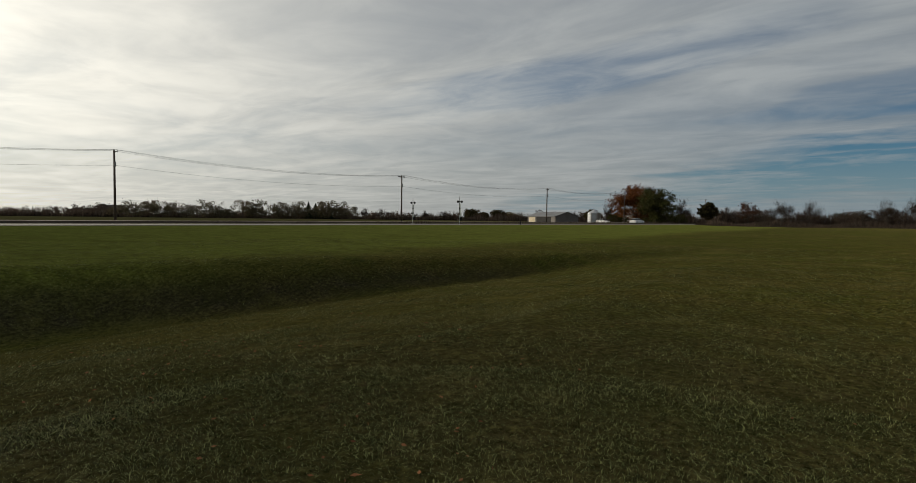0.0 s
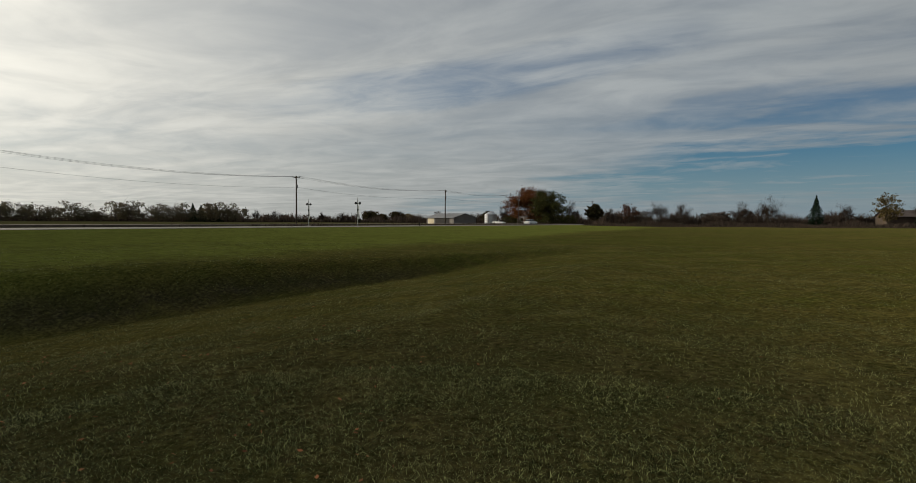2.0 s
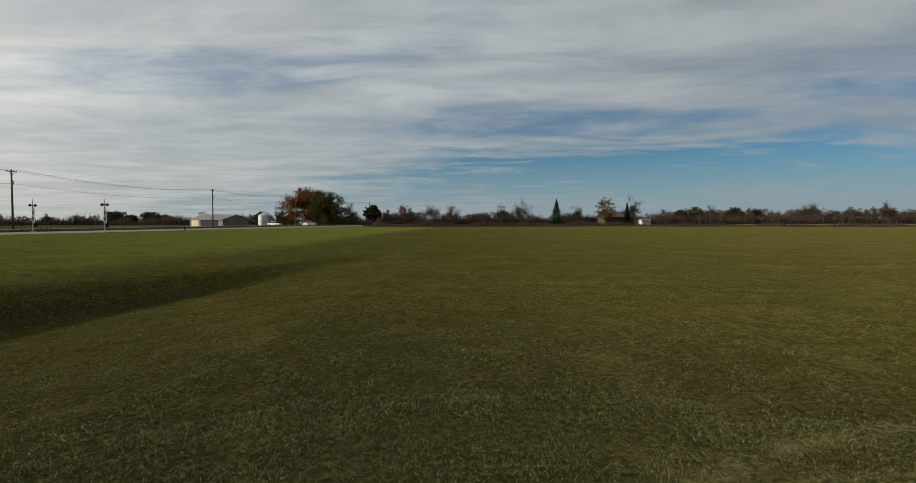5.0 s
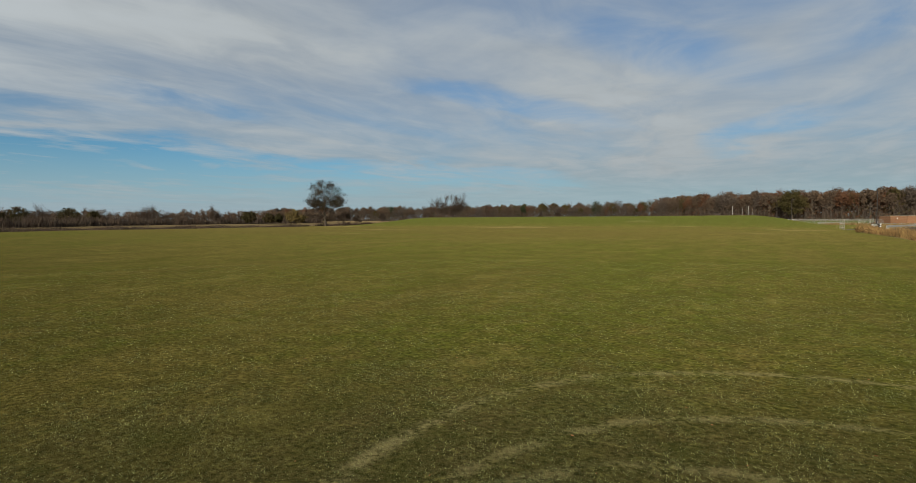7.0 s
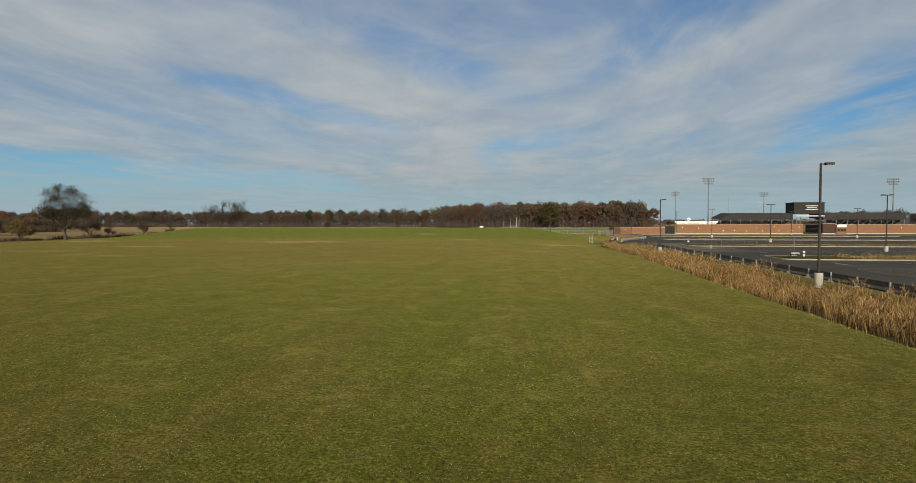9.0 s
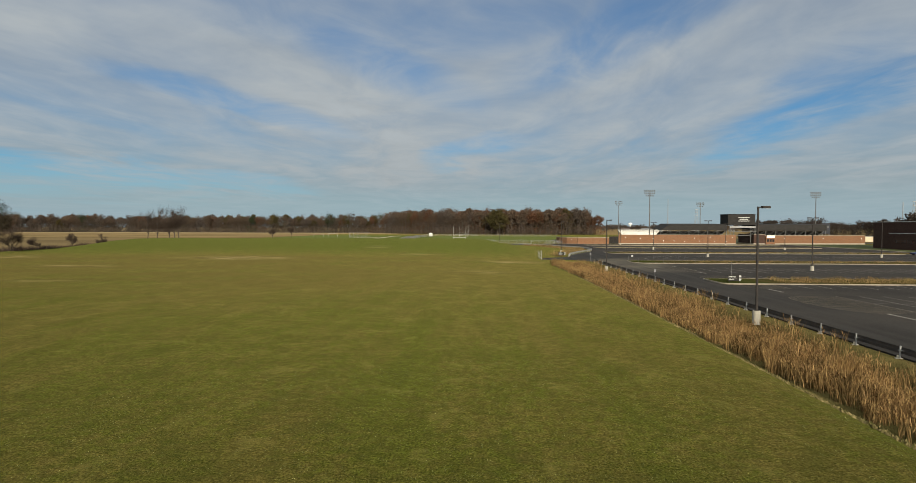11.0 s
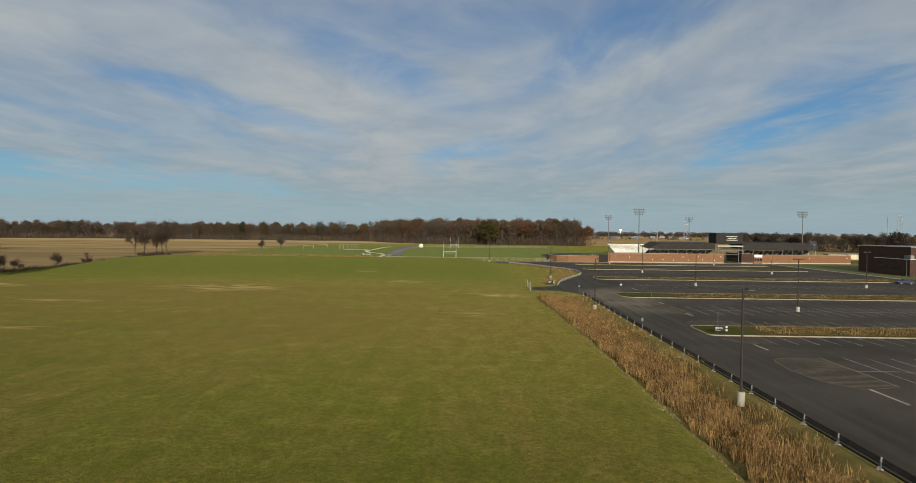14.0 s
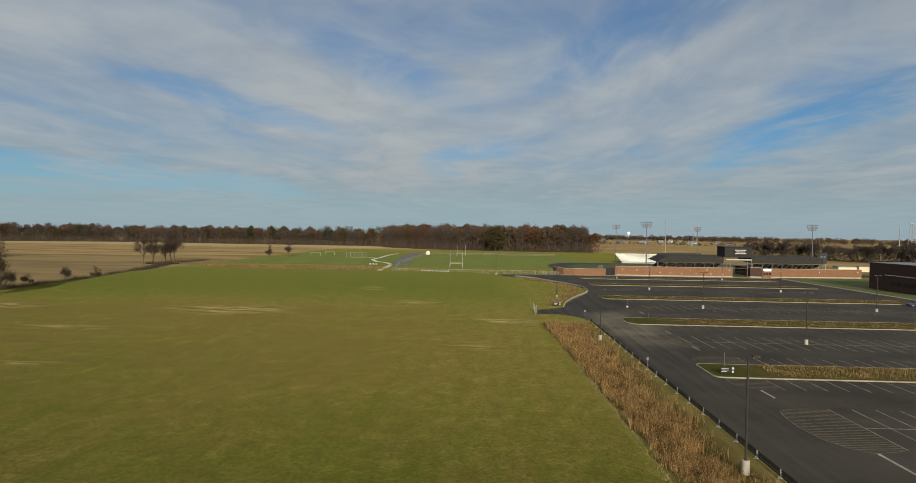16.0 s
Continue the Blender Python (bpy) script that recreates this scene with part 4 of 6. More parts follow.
box_ = thing("press_box", (0, 0, 0), 0, "black press box with white lettering above the stadium gate", "press box")
part("body", Shape().box(116.4, 129.4, 271.2, 280, 9.3, 14.4, 0.05), M_BLACK, box_)
part("roof_cap", Shape().box(116.2, 129.6, 271.0, 280.2, 14.4, 14.6, 0.03), M_BLACK, box_)
for k, (a, b) in enumerate(((121.3, 126.6), (121.9, 126.0), (121.3, 126.6))):
    part("lettering", Shape().box(a, b, 271.08, 271.2, 12.75 - 0.85 * k, 13.08 - 0.85 * k), M_WORN_WHITE, box_, "white line of lettering")

gate_ = thing("stadium_gate", (0, 0, 0), 0, "white steel gate frame with dark bars below the press box", "gate")
part("header_beam", Shape().box(117.0, 129.2, 270.4, 270.8, 8.0, 8.6, 0.03), M_GALV, gate_)
for x in (117.2, 119.0, 127.0, 128.9):
    part("column", Shape().box(x - 0.14, x + 0.14, 270.45, 270.75, 0, 8.0), M_STEEL, gate_)
for z in (4.2, 6.2):
    part("cross_beam", Shape().box(117.2, 128.9, 270.5, 270.7, z - 0.1, z + 0.1), M_STEEL, gate_)
for xa, xb in ((117.2, 119.0), (127.0, 128.9)):
    for z in (0.5, 2.5, 4.4, 6.2):
        part("brace", Shape().tube([(xa, 270.6, z), (xb, 270.6, z + 1.8)], [0.07, 0.07], 6), M_STEEL, gate_)
for k in range(14):
    x = 118.6 + 0.62 * k
    part("bar", Shape().tube([(x, 270.2, 0), (x, 270.2, 2.6)], [0.035, 0.035], 6), M_POLE, gate_)
for z in (0.3, 2.5):
    part("gate_rail", Shape().tube([(118.4, 270.2, z), (126.9, 270.2, z)], [0.05, 0.05], 6), M_POLE, gate_)

stand = thing("white_bleachers", (0, 0, 0), 0, "bare aluminium bleachers beyond the track", "bleachers")
for k in range(9):
    part("bench", Shape().box(93.5 - k * 0.35, 121.5, 377 + k * 0.9, 377.9 + k * 0.9, 1.22 + 0.6 * k, 1.5 + 0.6 * k), M_WHITE, stand)
part("understructure", Shape().prism([(94, 378), (121, 378), (121, 385), (94, 385)], 0, 1.2), M_GALV, stand)
part("back_rail", Shape().box(120, 150, 385.2, 385.4, 6.3, 7.2), M_POLE, stand, "dark rail along the top")

track = Shape().prism([(64 + 26 * math.cos(radians(a)), 326 + 46 * math.sin(radians(a))) for a in range(90, 271, 12)] + [(200, 280), (200, 372)], -0.1, 0.06)
single("running_track", track, M_BLACK, "black running track inside the stadium wall", "track", kind="structure")
infield = Shape().prism([(70 + 20 * math.cos(radians(a)), 326 + 33 * math.sin(radians(a))) for a in range(90, 271, 15)] + [(190, 293), (190, 359)], -0.1, 0.10)
single("stadium_turf", infield, surface("stadium_turf", (0.033, 0.050, 0.014), (0.048, 0.064, 0.019), 0.2, 4, 0.95), "green turf inside the running track", "turf", kind="structure")

gate_dark = thing("side_gate", (58.2, 266.3, 0), 0, "dark mesh gate between two brick walls", "gate")
for x in (0.1, 2.2, 4.3):
    part("post", Shape().tube([(x, 0, 0), (x, 0, 4.2)], [0.06, 0.06], 8), M_POLE, gate_dark)
for k in range(9):
    part("bar", Shape().tube([(0.3 + 0.45 * k, 0, 0.1), (0.3 + 0.45 * k, 0, 4.0)], [0.03, 0.03], 6), M_POLE, gate_dark)
part("screen", Shape().box(0.2, 4.3, 0.06, 0.09, 0.2, 3.6), M_BLACK, gate_dark, "dark windscreen cloth")


def goal_frame(name, x, y, turn, wide, high, deep, z=0.0, label="white football goal frame", group="goals"):
    root = thing(name, (x, y, z), turn, label, "goal", group)
    r = 0.06
    for s_ in (-1, 1):
        part("upright", Shape().tube([(s_ * wide / 2, 0, 0), (s_ * wide / 2, 0, high)], [r, r], 8), M_WORN_WHITE, root)
        part("stay", Shape().tube([(s_ * wide / 2, 0, high), (s_ * wide / 2, deep, 0.05)], [r * 0.7, r * 0.7], 6), M_WORN_WHITE, root)
    part("crossbar", Shape().tube([(-wide / 2, 0, high), (wide / 2, 0, high)], [r, r], 8), M_WORN_WHITE, root)
    part("ground_bar", Shape().tube([(-wide / 2, deep, 0.06), (wide / 2, deep, 0.06)], [r * 0.7, r * 0.7], 6), M_WORN_WHITE, root)


goal_frame("soccer_goal", 63, 300, 60, 5.0, 2.4, 1.6, 0.1, "small white goal standing inside the curved wall")
goal_frame("soccer_goal", -130, 413, 18, 7.3, 2.44, 2.0)
goal_frame("soccer_goal", -124.7, 433, 18, 7.3, 2.44, 2.0)


def gridiron_goal(x, y, turn, high):
    root = thing("goal_posts", (x, y, 0), turn, "white H-shaped goal posts with a net frame below", "goal posts", "practice goals")
    for s_ in (-1, 1):
        part("upright", Shape().tube([(s_ * 3.55, 0, 0), (s_ * 3.55, 0, high)], [0.075, 0.06], 8), M_WORN_WHITE, root)
        part("brace", Shape().tube([(s_ * 3.55, 0, 3.0), (s_ * 3.55, 1.6, 0.05)], [0.07, 0.07], 6), M_WORN_WHITE, root)
    part("crossbar", Shape().tube([(-3.55, 0, 3.05), (3.55, 0, 3.05)], [0.075, 0.075], 8), M_WORN_WHITE, root)
    part("lower_bar", Shape().tube([(-3.55, 0, 2.2), (3.55, 0, 2.2)], [0.075, 0.075], 8), M_WORN_WHITE, root)


gridiron_goal(-16.0, 303.5, 12, 8.6)
gridiron_goal(-19.4, 452, 15, 9.4)


def tower(x, y, high, label="tall grey steel floodlight mast with banks of lamps"):
    root = thing("floodlight_mast", (x, y, 0), 0, label, "floodlight", "floodlights of the stadium")
    part("mast", Shape().tube([(0, 0, -0.2), (0, 0, high * 0.5), (0, 0, high)], [0.30, 0.24, 0.16], 12), M_STEEL, root, smooth=True)
    for k, z in enumerate((high - 0.3, high - 1.5, high - 2.6)):
        wide = (2.6, 2.6, 1.9)[k]
        bar = part("crossarm", Shape().box(-wide, wide, -0.1, 0.1, z - 0.08, z + 0.08), M_STEEL, root)
        count = (6, 6, 4)[k]
        for i in range(count):
            xx = -wide + 0.3 + (2 * wide - 0.6) * i / (count - 1)
            part("lamp", Shape().tube([(xx, -0.1, z + 0.1), (xx, 0.45, z + 0.45)], [0.12, 0.28], 8), M_STEEL, bar)


for x, y, h in ((78.0, 268.5, 25.8), (164.7, 283.0, 25.6), (91.4, 385, 26.0), (147.2, 385, 25.0)):
    tower(x, y, h)

board_ = thing("scoreboard", (192.4, 320, 0), 0, "dark scoreboard on two steel posts", "scoreboard")
part("panel", Shape().box(-2.1, 2.1, -0.2, 0.2, 4.6, 10.6, 0.05), surface("navy_panel", (0.018, 0.019, 0.026), (0.028, 0.029, 0.036), 0.5, 5, 0.7), board_)
for xx in (-1.9, 1.9):
    part("post", Shape().tube([(xx, 0.3, 0), (xx, 0.3, 10.4)], [0.16, 0.16], 8), M_GALV, board_)
for k, xx in enumerate((-0.8, 0.9)):
    part("panel_mark", Shape().box(xx - 0.5, xx + 0.5, -0.23, -0.2, 8.0, 8.9), M_STEEL, board_, "pale square on the panel")

for x0, x1, y in ((200, 210, 318), (214, 232, 322)):
    hut = thing("field_hut", (0, 0, 0), 0, "long low cream hut behind the stadium", "hut", "huts behind the stadium")
    part("wall", Shape().box(x0, x1, y, y + 5, 0, 3.0), M_CREAM, hut)
    part("roof", Shape().box(x0 - 0.4, x1 + 0.4, y - 0.5, y + 5.4, 3.0, 3.3, 0.05), M_ROOF_GREY, hut)

# ---- school building ----
school = thing("school_building", (0, 0, 0), 0, "large dark brown brick school building with white roof edges", "building")
part("upper_wall", Shape().box(152.0, 240, 197.5, 223.6, -0.3, 10.2), M_BRICK_DARK, school)
part("upper_roof", Shape().box(151.9, 240.1, 197.4, 223.7, 10.2, 10.3), M_ROOF_GREY, school, "flat grey roof")
part("upper_roof_edge", Shape().box(151.85, 240.15, 197.35, 197.5, 10.2, 10.42).box(151.85, 152.0, 197.5, 223.75, 10.2, 10.42), M_WORN_WHITE, school, "white roof edge")
part("lower_wall", Shape().box(149.8, 240, 194.9, 212, -0.3, 5.9), M_BRICK_DARK, school)
part("lower_roof_edge", Shape().box(149.65, 149.8, 194.8, 212.1, 5.9, 6.12).box(149.8, 240.2, 194.7, 194.85, 5.9, 6.12), M_WORN_WHITE, school, "white roof edge")
part("window_band", Shape().box(149.72, 149.85, 198, 209, 2.4, 3.7), M_DARKGLASS, school, "dark window band")
for k in range(5):
    part("mullion", Shape().box(149.66, 149.78, 198 + 2.7 * k, 198.15 + 2.7 * k, 2.4, 3.7), M_BRICK_DARK, school)
part("roof_unit", Shape().box(150.5, 151.8, 195.6, 198.5, 6.0, 7.4, 0.08), M_ROOF_GREY, school, "grey roof unit")
part("downpipe", Shape().tube([(149.7, 196.2, 0), (149.7, 196.2, 5.8)], [0.08, 0.08], 6), M_GALV, school)
single("lawn", Shape().prism([(138.3, 181.3), (260, 181.3), (260, 266), (138.3, 266)], -0.2, 0.06), surface("lawn_grass", (0.045, 0.058, 0.011), (0.085, 0.094, 0.022), 0.2, 6, 0.95, relief=0.5), "green lawn between the lot and the school", "lawn", kind="structure")
single("footpath", Shape().prism([(137.0, 181), (138.7, 181), (138.6, 262), (137.0, 262)], -0.2, 0.10), M_KERB, "pale concrete footpath along the lawn", "path", kind="structure")
single("forecourt", Shape().prism([(36, 261.6), (137, 261.6), (137, 266), (36, 265.4)], -0.2, 0.07), M_KERB, "pale concrete walk along the stadium wall", "path", kind="structure")

# ---- pond, path, fences and kit on the playing fields ----
pond = Shape().prism([(-146, 268), (-120, 262), (-90, 266), (-66, 264), (-56, 272), (-70, 284), (-100, 290), (-132, 284)], -0.1, 0.03)
m_water, n_, b_ = material("pond_water", 0.08, 0.0, 0.5)
b_.inputs["Base Color"].default_value = (0.05, 0.055, 0.05, 1)
n_.join(b_.inputs["Normal"], n_.bump(n_.noise(n_.place(), 1.5, 3.0), 0.08, 0.02))
single("pond", pond, m_water, "shallow pond among dry reeds", "pond", kind="structure")
M_GRAVEL = surface("pale_gravel", (0.34, 0.30, 0.24), (0.46, 0.41, 0.33), 0.4, 9, 0.95)


def trail(pts, wide):
    s = Shape()
    for (xa, ya), (xb, yb) in zip(pts, pts[1:]):
        s.prism([(xa - wide, ya), (xa + wide, ya), (xb + wide, yb), (xb - wide, yb)], -0.1, 0.07)
    return s


single("gravel_path", trail([(-50, 262), (-53.9, 275), (-55, 319), (-61, 338), (-71, 351), (-78, 375), (-77.5, 405), (-79, 450), (-76, 475)], 1.3), M_GRAVEL, "pale gravel path past the pond", "path", kind="structure")
single("gravel_yard", trail([(-50.5, 318), (-51.5, 335), (-58, 400), (-61, 446), (-61, 500)], 5.0), surface("grey_yard", (0.080, 0.074, 0.064), (0.13, 0.118, 0.10), 0.2, 4, 0.9), "grey paved strip between the playing fields", "path", kind="structure")

hut = thing("white_shed", (-48.5, 465, 0), 6, "small white equipment shed", "shed")
part("wall", Shape().box(-1.5, 1.5, -1.3, 1.3, 0, 2.3), M_WORN_WHITE, hut)
rf = Shape()
rf.f = [(0, 1, 4, 3), (1, 2, 5, 4), (0, 2, 1), (3, 4, 5), (0, 3, 5, 2)]
rf.v = [(-1.7, -1.5, 2.3), (0, -1.5, 3.1), (1.7, -1.5, 2.3), (-1.7, 1.5, 2.3), (0, 1.5, 3.1), (1.7, 1.5, 2.3)]
part("roof", rf, M_WHITE, hut)


def bench_kit(x, y, turn, label, name="field_sled"):
    z = on_ground(x, y)
    root = thing(name, (x, y, z), turn, label, "equipment", "white kit on the field")
    part("frame", Shape().box(-2.4, 2.4, -0.6, 0.6, 0.3, 0.42, 0.03), M_GALV, root)
    for k in (-1.8, 0, 1.8):
        part("pad", Shape().box(k - 0.4, k + 0.4, -0.7, -0.4, 0.42, 0.85, 0.08), M_WORN_WHITE, root)
    for k in (-2, 2):
        part("skid", Shape().tube([(k, -1.2, 0.06), (k, 1.2, 0.06), (k, 1.4, 0.3)], [0.06] * 3, 6), M_GALV, root)


bench_kit(-29.5, 268, 10, "white training sled on the grass")
bench_kit(-24, 267, -5, "white training sled on the grass")
bench_kit(-20, 267.5, 25, "white training sled on the grass")
bench_kit(-65.3, 316, 0, "white plank bench beside the pond")


def chain_fence(path, gap, high, label):
    root = thing("chain_link_fence", (0, 0, 0), 0, label, "fence", "fences of the fields")
    post = Shape().tube([(0, 0, -0.2), (0, 0, high)], [0.06, 0.06], 6).mesh("post", M_GALV)
    rail, wires = Shape(), Shape()
    for (xa, ya), (xb, yb) in zip(path, path[1:]):
        d = math.hypot(xb - xa, yb - ya)
        n = max(1, int(d / gap))
        for i in range(n):
            ob = part("post", post, M_GALV, root)
            x, y = xa + (xb - xa) * i / n, ya + (yb - ya) * i / n
            ob.location = (x, y, on_ground(x, y))
        za, zb = on_ground(xa, ya), on_ground(xb, yb)
        rail.tube([(xa, ya, za + high), (xb, yb, zb + high)], [0.035, 0.035], 6)
        for k in range(12):
            h = high * (k + 0.5) / 12.5
            wires.tube([(xa, ya, za + h), (xb, yb, zb + h)], [0.013, 0.013], 3)
    part("top_rail", rail, M_GALV, root)
    part("mesh_wires", wires, M_GALV, root)


chain_fence([(-45, 262), (35, 262.5)], 3.6, 1.9, "silver chain-link fence before the practice field")
chain_fence([(28, 268), (36, 266)], 2.0, 1.2, "short pale pipe fence at the curved wall")
chain_fence([(-45, 262), (-52, 330), (-50, 470)], 5.0, 1.9, "silver chain-link fence along the practice field")
chain_fence([(-50, 470), (60, 470)], 6.0, 1.5, "far chain-link fence before the woods")
chain_fence([(-102, 397), (-88, 402)], 2.8, 3.8, "tall net posts beside the pond field")
single("sand_strip", Shape().prism([(-112, 393), (-82, 402), (-82, 406), (-112, 397)], -0.1, 0.06), M_GRAVEL, "pale sand strip beside the soccer field", "sand", kind="structure")


# ---- power line along the road ----
POLES = [(20, -103, 11.0), (-32.9, -92.3, 11.2), (-86.5, -83, 10.6), (-145, -78.3, 10.6), (-176, -66, 10.8), (-252, -58, 10.6)]


def utility_pole(x, y, h, arm):
    root = thing("utility_pole", (x, y, 0), 96, "weathered timber utility pole with a crossarm and insulators", "utility pole", "poles of the power line")
    part("pole", Shape().tube([(0, 0, -0.3), (0, 0, h)], [0.19, 0.13], 10), M_TIMBER, root, smooth=True)
    if arm:
        c = part("crossarm", Shape().box(-0.07, 0.07, -1.2, 1.2, h - 0.42, h - 0.28, 0.015), M_TIMBER, root)
        for yy in (-1.1, 0.55, 1.1):
            part("insulator", Shape().tube([(0, yy, h - 0.28), (0, yy, h - 0.14), (0, yy, h - 0.1)], [0.05, 0.07, 0.03], 8), M_GALV, c)
        for yy in (-0.7, 0.7):
            part("brace", Shape().tube([(0.08, yy, h - 0.38), (0.08, 0, h - 1.0)], [0.025, 0.025], 5), M_GALV, root)
    else:
        part("bracket", Shape().box(-0.06, 0.06, 0.0, 0.5, h - 0.35, h - 0.25), M_TIMBER, root)
        part("insulator", Shape().tube([(0, 0.45, h - 0.25), (0, 0.45, h - 0.05)], [0.06, 0.04], 8), M_GALV, root)
    part("junction_box", Shape().tube([(0.24, 0, h - 2.6), (0.24, 0, h - 1.9)], [0.13, 0.13], 10), M_GALV, root)


for i, (x, y, h) in enumerate(POLES):
    utility_pole(x, y, h, i not in (0, 1))


def sagging(a, b, drop, r=0.016):
    a, b = Vector(a), Vector(b)
    pts = []
    for k in range(13):
        s_ = k / 12
        p = a.lerp(b, s_)
        p.z -= drop * 4 * s_ * (1 - s_)
        pts.append(p)
    return Shape().tube(pts, [r] * 13, 5)


lines = thing("power_cables", (0, 0, 0), 0, "dark sagging cables strung between the utility poles", "cables")
for (xa, ya, ha), (xb, yb, hb) in zip(POLES, POLES[1:]):
    for side, below, drop in ((-1.1, 0.1, 1.2), (0.55, 0.1, 1.25), (1.1, 0.1, 1.15), (0.1, 2.4, 1.0)):
        part("cable", sagging((xa, ya + side, ha - below), (xb, yb + side, hb - below), drop), M_WIRE, lines)


# ---- railway signals ----
def crossing_signal(x, y, h, turn):
    root = thing("railway_signal", (x, y, 0.2), turn, "railway crossing signal with two black lamps and a raised striped gate", "signal", "crossing signals")
    part("mast", Shape().tube([(0, 0, -0.2), (0, 0, h)], [0.075, 0.065], 10), M_GALV, root)
    part("finial", Shape().tube([(0, 0, h), (0, 0, h + 0.55)], [0.05, 0.015], 8), M_GALV, root)
    for s_ in (-1, 1):
        l = part("lamp_disc", Shape().tube([(0.1, s_ * 0.30, h - 0.45), (0.2, s_ * 0.30, h - 0.45)], [0.19, 0.19], 16), M_BLACK, root, "black lamp disc")
        part("hood", Shape().tube([(0.2, s_ * 0.30, h - 0.45), (0.36, s_ * 0.30, h - 0.43)], [0.11, 0.12], 12), M_BLACK, l)
    part("lamp_bar", Shape().tube([(0.06, -0.32, h - 0.45), (0.06, 0.32, h - 0.45)], [0.04, 0.04], 6), M_BLACK, root)
    for k in range(5):
        part("sign_plate", Shape().box(0.09, 0.12, -0.12, 0.12, h - 1.25 - 0.42 * k, h - 0.9 - 0.42 * k), M_WORN_WHITE if k % 2 == 0 else M_STEEL, root, "striped plate")
    part("gate_arm", Shape().tube([(-0.15, 0.2, 1.1), (-0.15, 0.24, h - 0.3)], [0.06, 0.035], 6), M_WHITE, root, "raised white arm")
    part("motor_box", Shape().box(-0.3, 0.1, 0.05, 0.45, 0.75, 1.35, 0.03), M_BLACK, root)
    part("base", Shape().box(-0.3, 0.3, -0.3, 0.3, -0.25, 0.12, 0.02), M_CONCRETE, root)


crossing_signal(-72.5, -67.0, 4.3, 50)
crossing_signal(-66.8, -52.0, 4.2, 50)
marker = thing("short_post", (-83, -50.5, 0), 0, "short dark marker post at the road edge", "post")
part("post", Shape().tube([(0, 0, 0), (0, 0, 0.9)], [0.12, 0.12], 8), M_BLACK, marker)
part("cap", Shape().tube([(0, 0, 0.9), (0, 0, 1.05)], [0.14, 0.05], 8), M_BLACK, marker)


# ---- farm ----
def gabled(name, x, y, turn, long_, wide, eave, ridge, wall_mat, roof_mat, label, openings=(), group="", z=0.0):
    """A gabled building; openings: (side, along, width, bottom, top, material name) on the long side that faces -y."""
    root = thing(name, (x, y, z), turn, label, "building", group)
    a, b = long_ / 2, wide / 2
    s = Shape()
    s.v = [(-a, -b, -0.4), (a, -b, -0.4), (a, b, -0.4), (-a, b, -0.4), (-a, -b, eave), (a, -b, eave), (a, b, eave), (-a, b, eave), (-a, 0, ridge), (a, 0, ridge)]
    s.f = [(0, 1, 5, 4), (2, 3, 7, 6), (1, 2, 6, 9, 5), (3, 0, 4, 8, 7)]
    part("wall", s, wall_mat, root)
    r = Shape()
    o, t = 0.4, 0.12
    k = (ridge - eave) / b
    for sg in (-1, 1):
        lo = (sg * (b + o), eave - o * k)
        q = [(-a - o, lo[0], lo[1]), (a + o, lo[0], lo[1]), (a + o, 0, ridge), (-a - o, 0, ridge)]
        up_ = [(px, py, pz + t) for px, py, pz in q]
        i = len(r.v)
        r.v += q + up_
        r.f += [(i, i + 1, i + 2, i + 3), (i + 7, i + 6, i + 5, i + 4), (i, i + 4, i + 5, i + 1), (i + 1, i + 5, i + 6, i + 2), (i + 3, i + 7, i + 4, i)]
    part("roof", r, roof_mat, root)
    for kind_, along, w_, z0, z1, mt in openings:
        fr = part(kind_, Shape().box(along - w_ / 2, along + w_ / 2, -b - 0.08, -b + 0.05, z0, z1, 0.02), mt, root)
        if kind_ == "window":
            part("frame", Shape().box(along - w_ / 2 - 0.1, along + w_ / 2 + 0.1, -b - 0.05, -b + 0.02, z0 - 0.1, z1 + 0.1), M_WHITE, fr)
    return root


gabled("barn", -163.5, -86.0, 62, 16.5, 9, 2.2, 3.6, M_SIDING, M_ROOF_GREY, "long low grey barn with a metal roof", (("door", -5.5, 3.6, 0, 2.0, M_CREAM), ("door", 1.5, 8.5, 0, 2.0, M_BLACK)), "farm buildings")
gabled("farmhouse", -196, -68, 70, 9, 7, 3.4, 5.4, M_SIDING, M_SHINGLE, "grey farmhouse half hidden behind trees", (("window", -2, 1.2, 1.2, 2.4, M_DARKGLASS), ("window", 2, 1.2, 1.2, 2.4, M_DARKGLASS)), "farm buildings")
silo = thing("grain_bin", (-182.6, -79.3, 0), 0, "pale corrugated steel grain bin with a conical roof", "silo")
rings = [(0, 0, -0.2)] + [(0, 0, 0.4 * k) for k in range(10)]
part("bin_wall", Shape().tube(rings, [2.3 + 0.03 * (k % 2) for k in range(len(rings))], 28), M_SILO, silo)
part("bin_roof", Shape().tube([(0, 0, 3.6), (0, 0, 4.7), (0, 0, 4.9)], [2.4, 0.4, 0.2], 28), M_SILO, silo)
part("hatch_ladder", Shape().box(2.28, 2.4, -0.2, 0.2, 0.2, 3.6), M_GALV, silo)

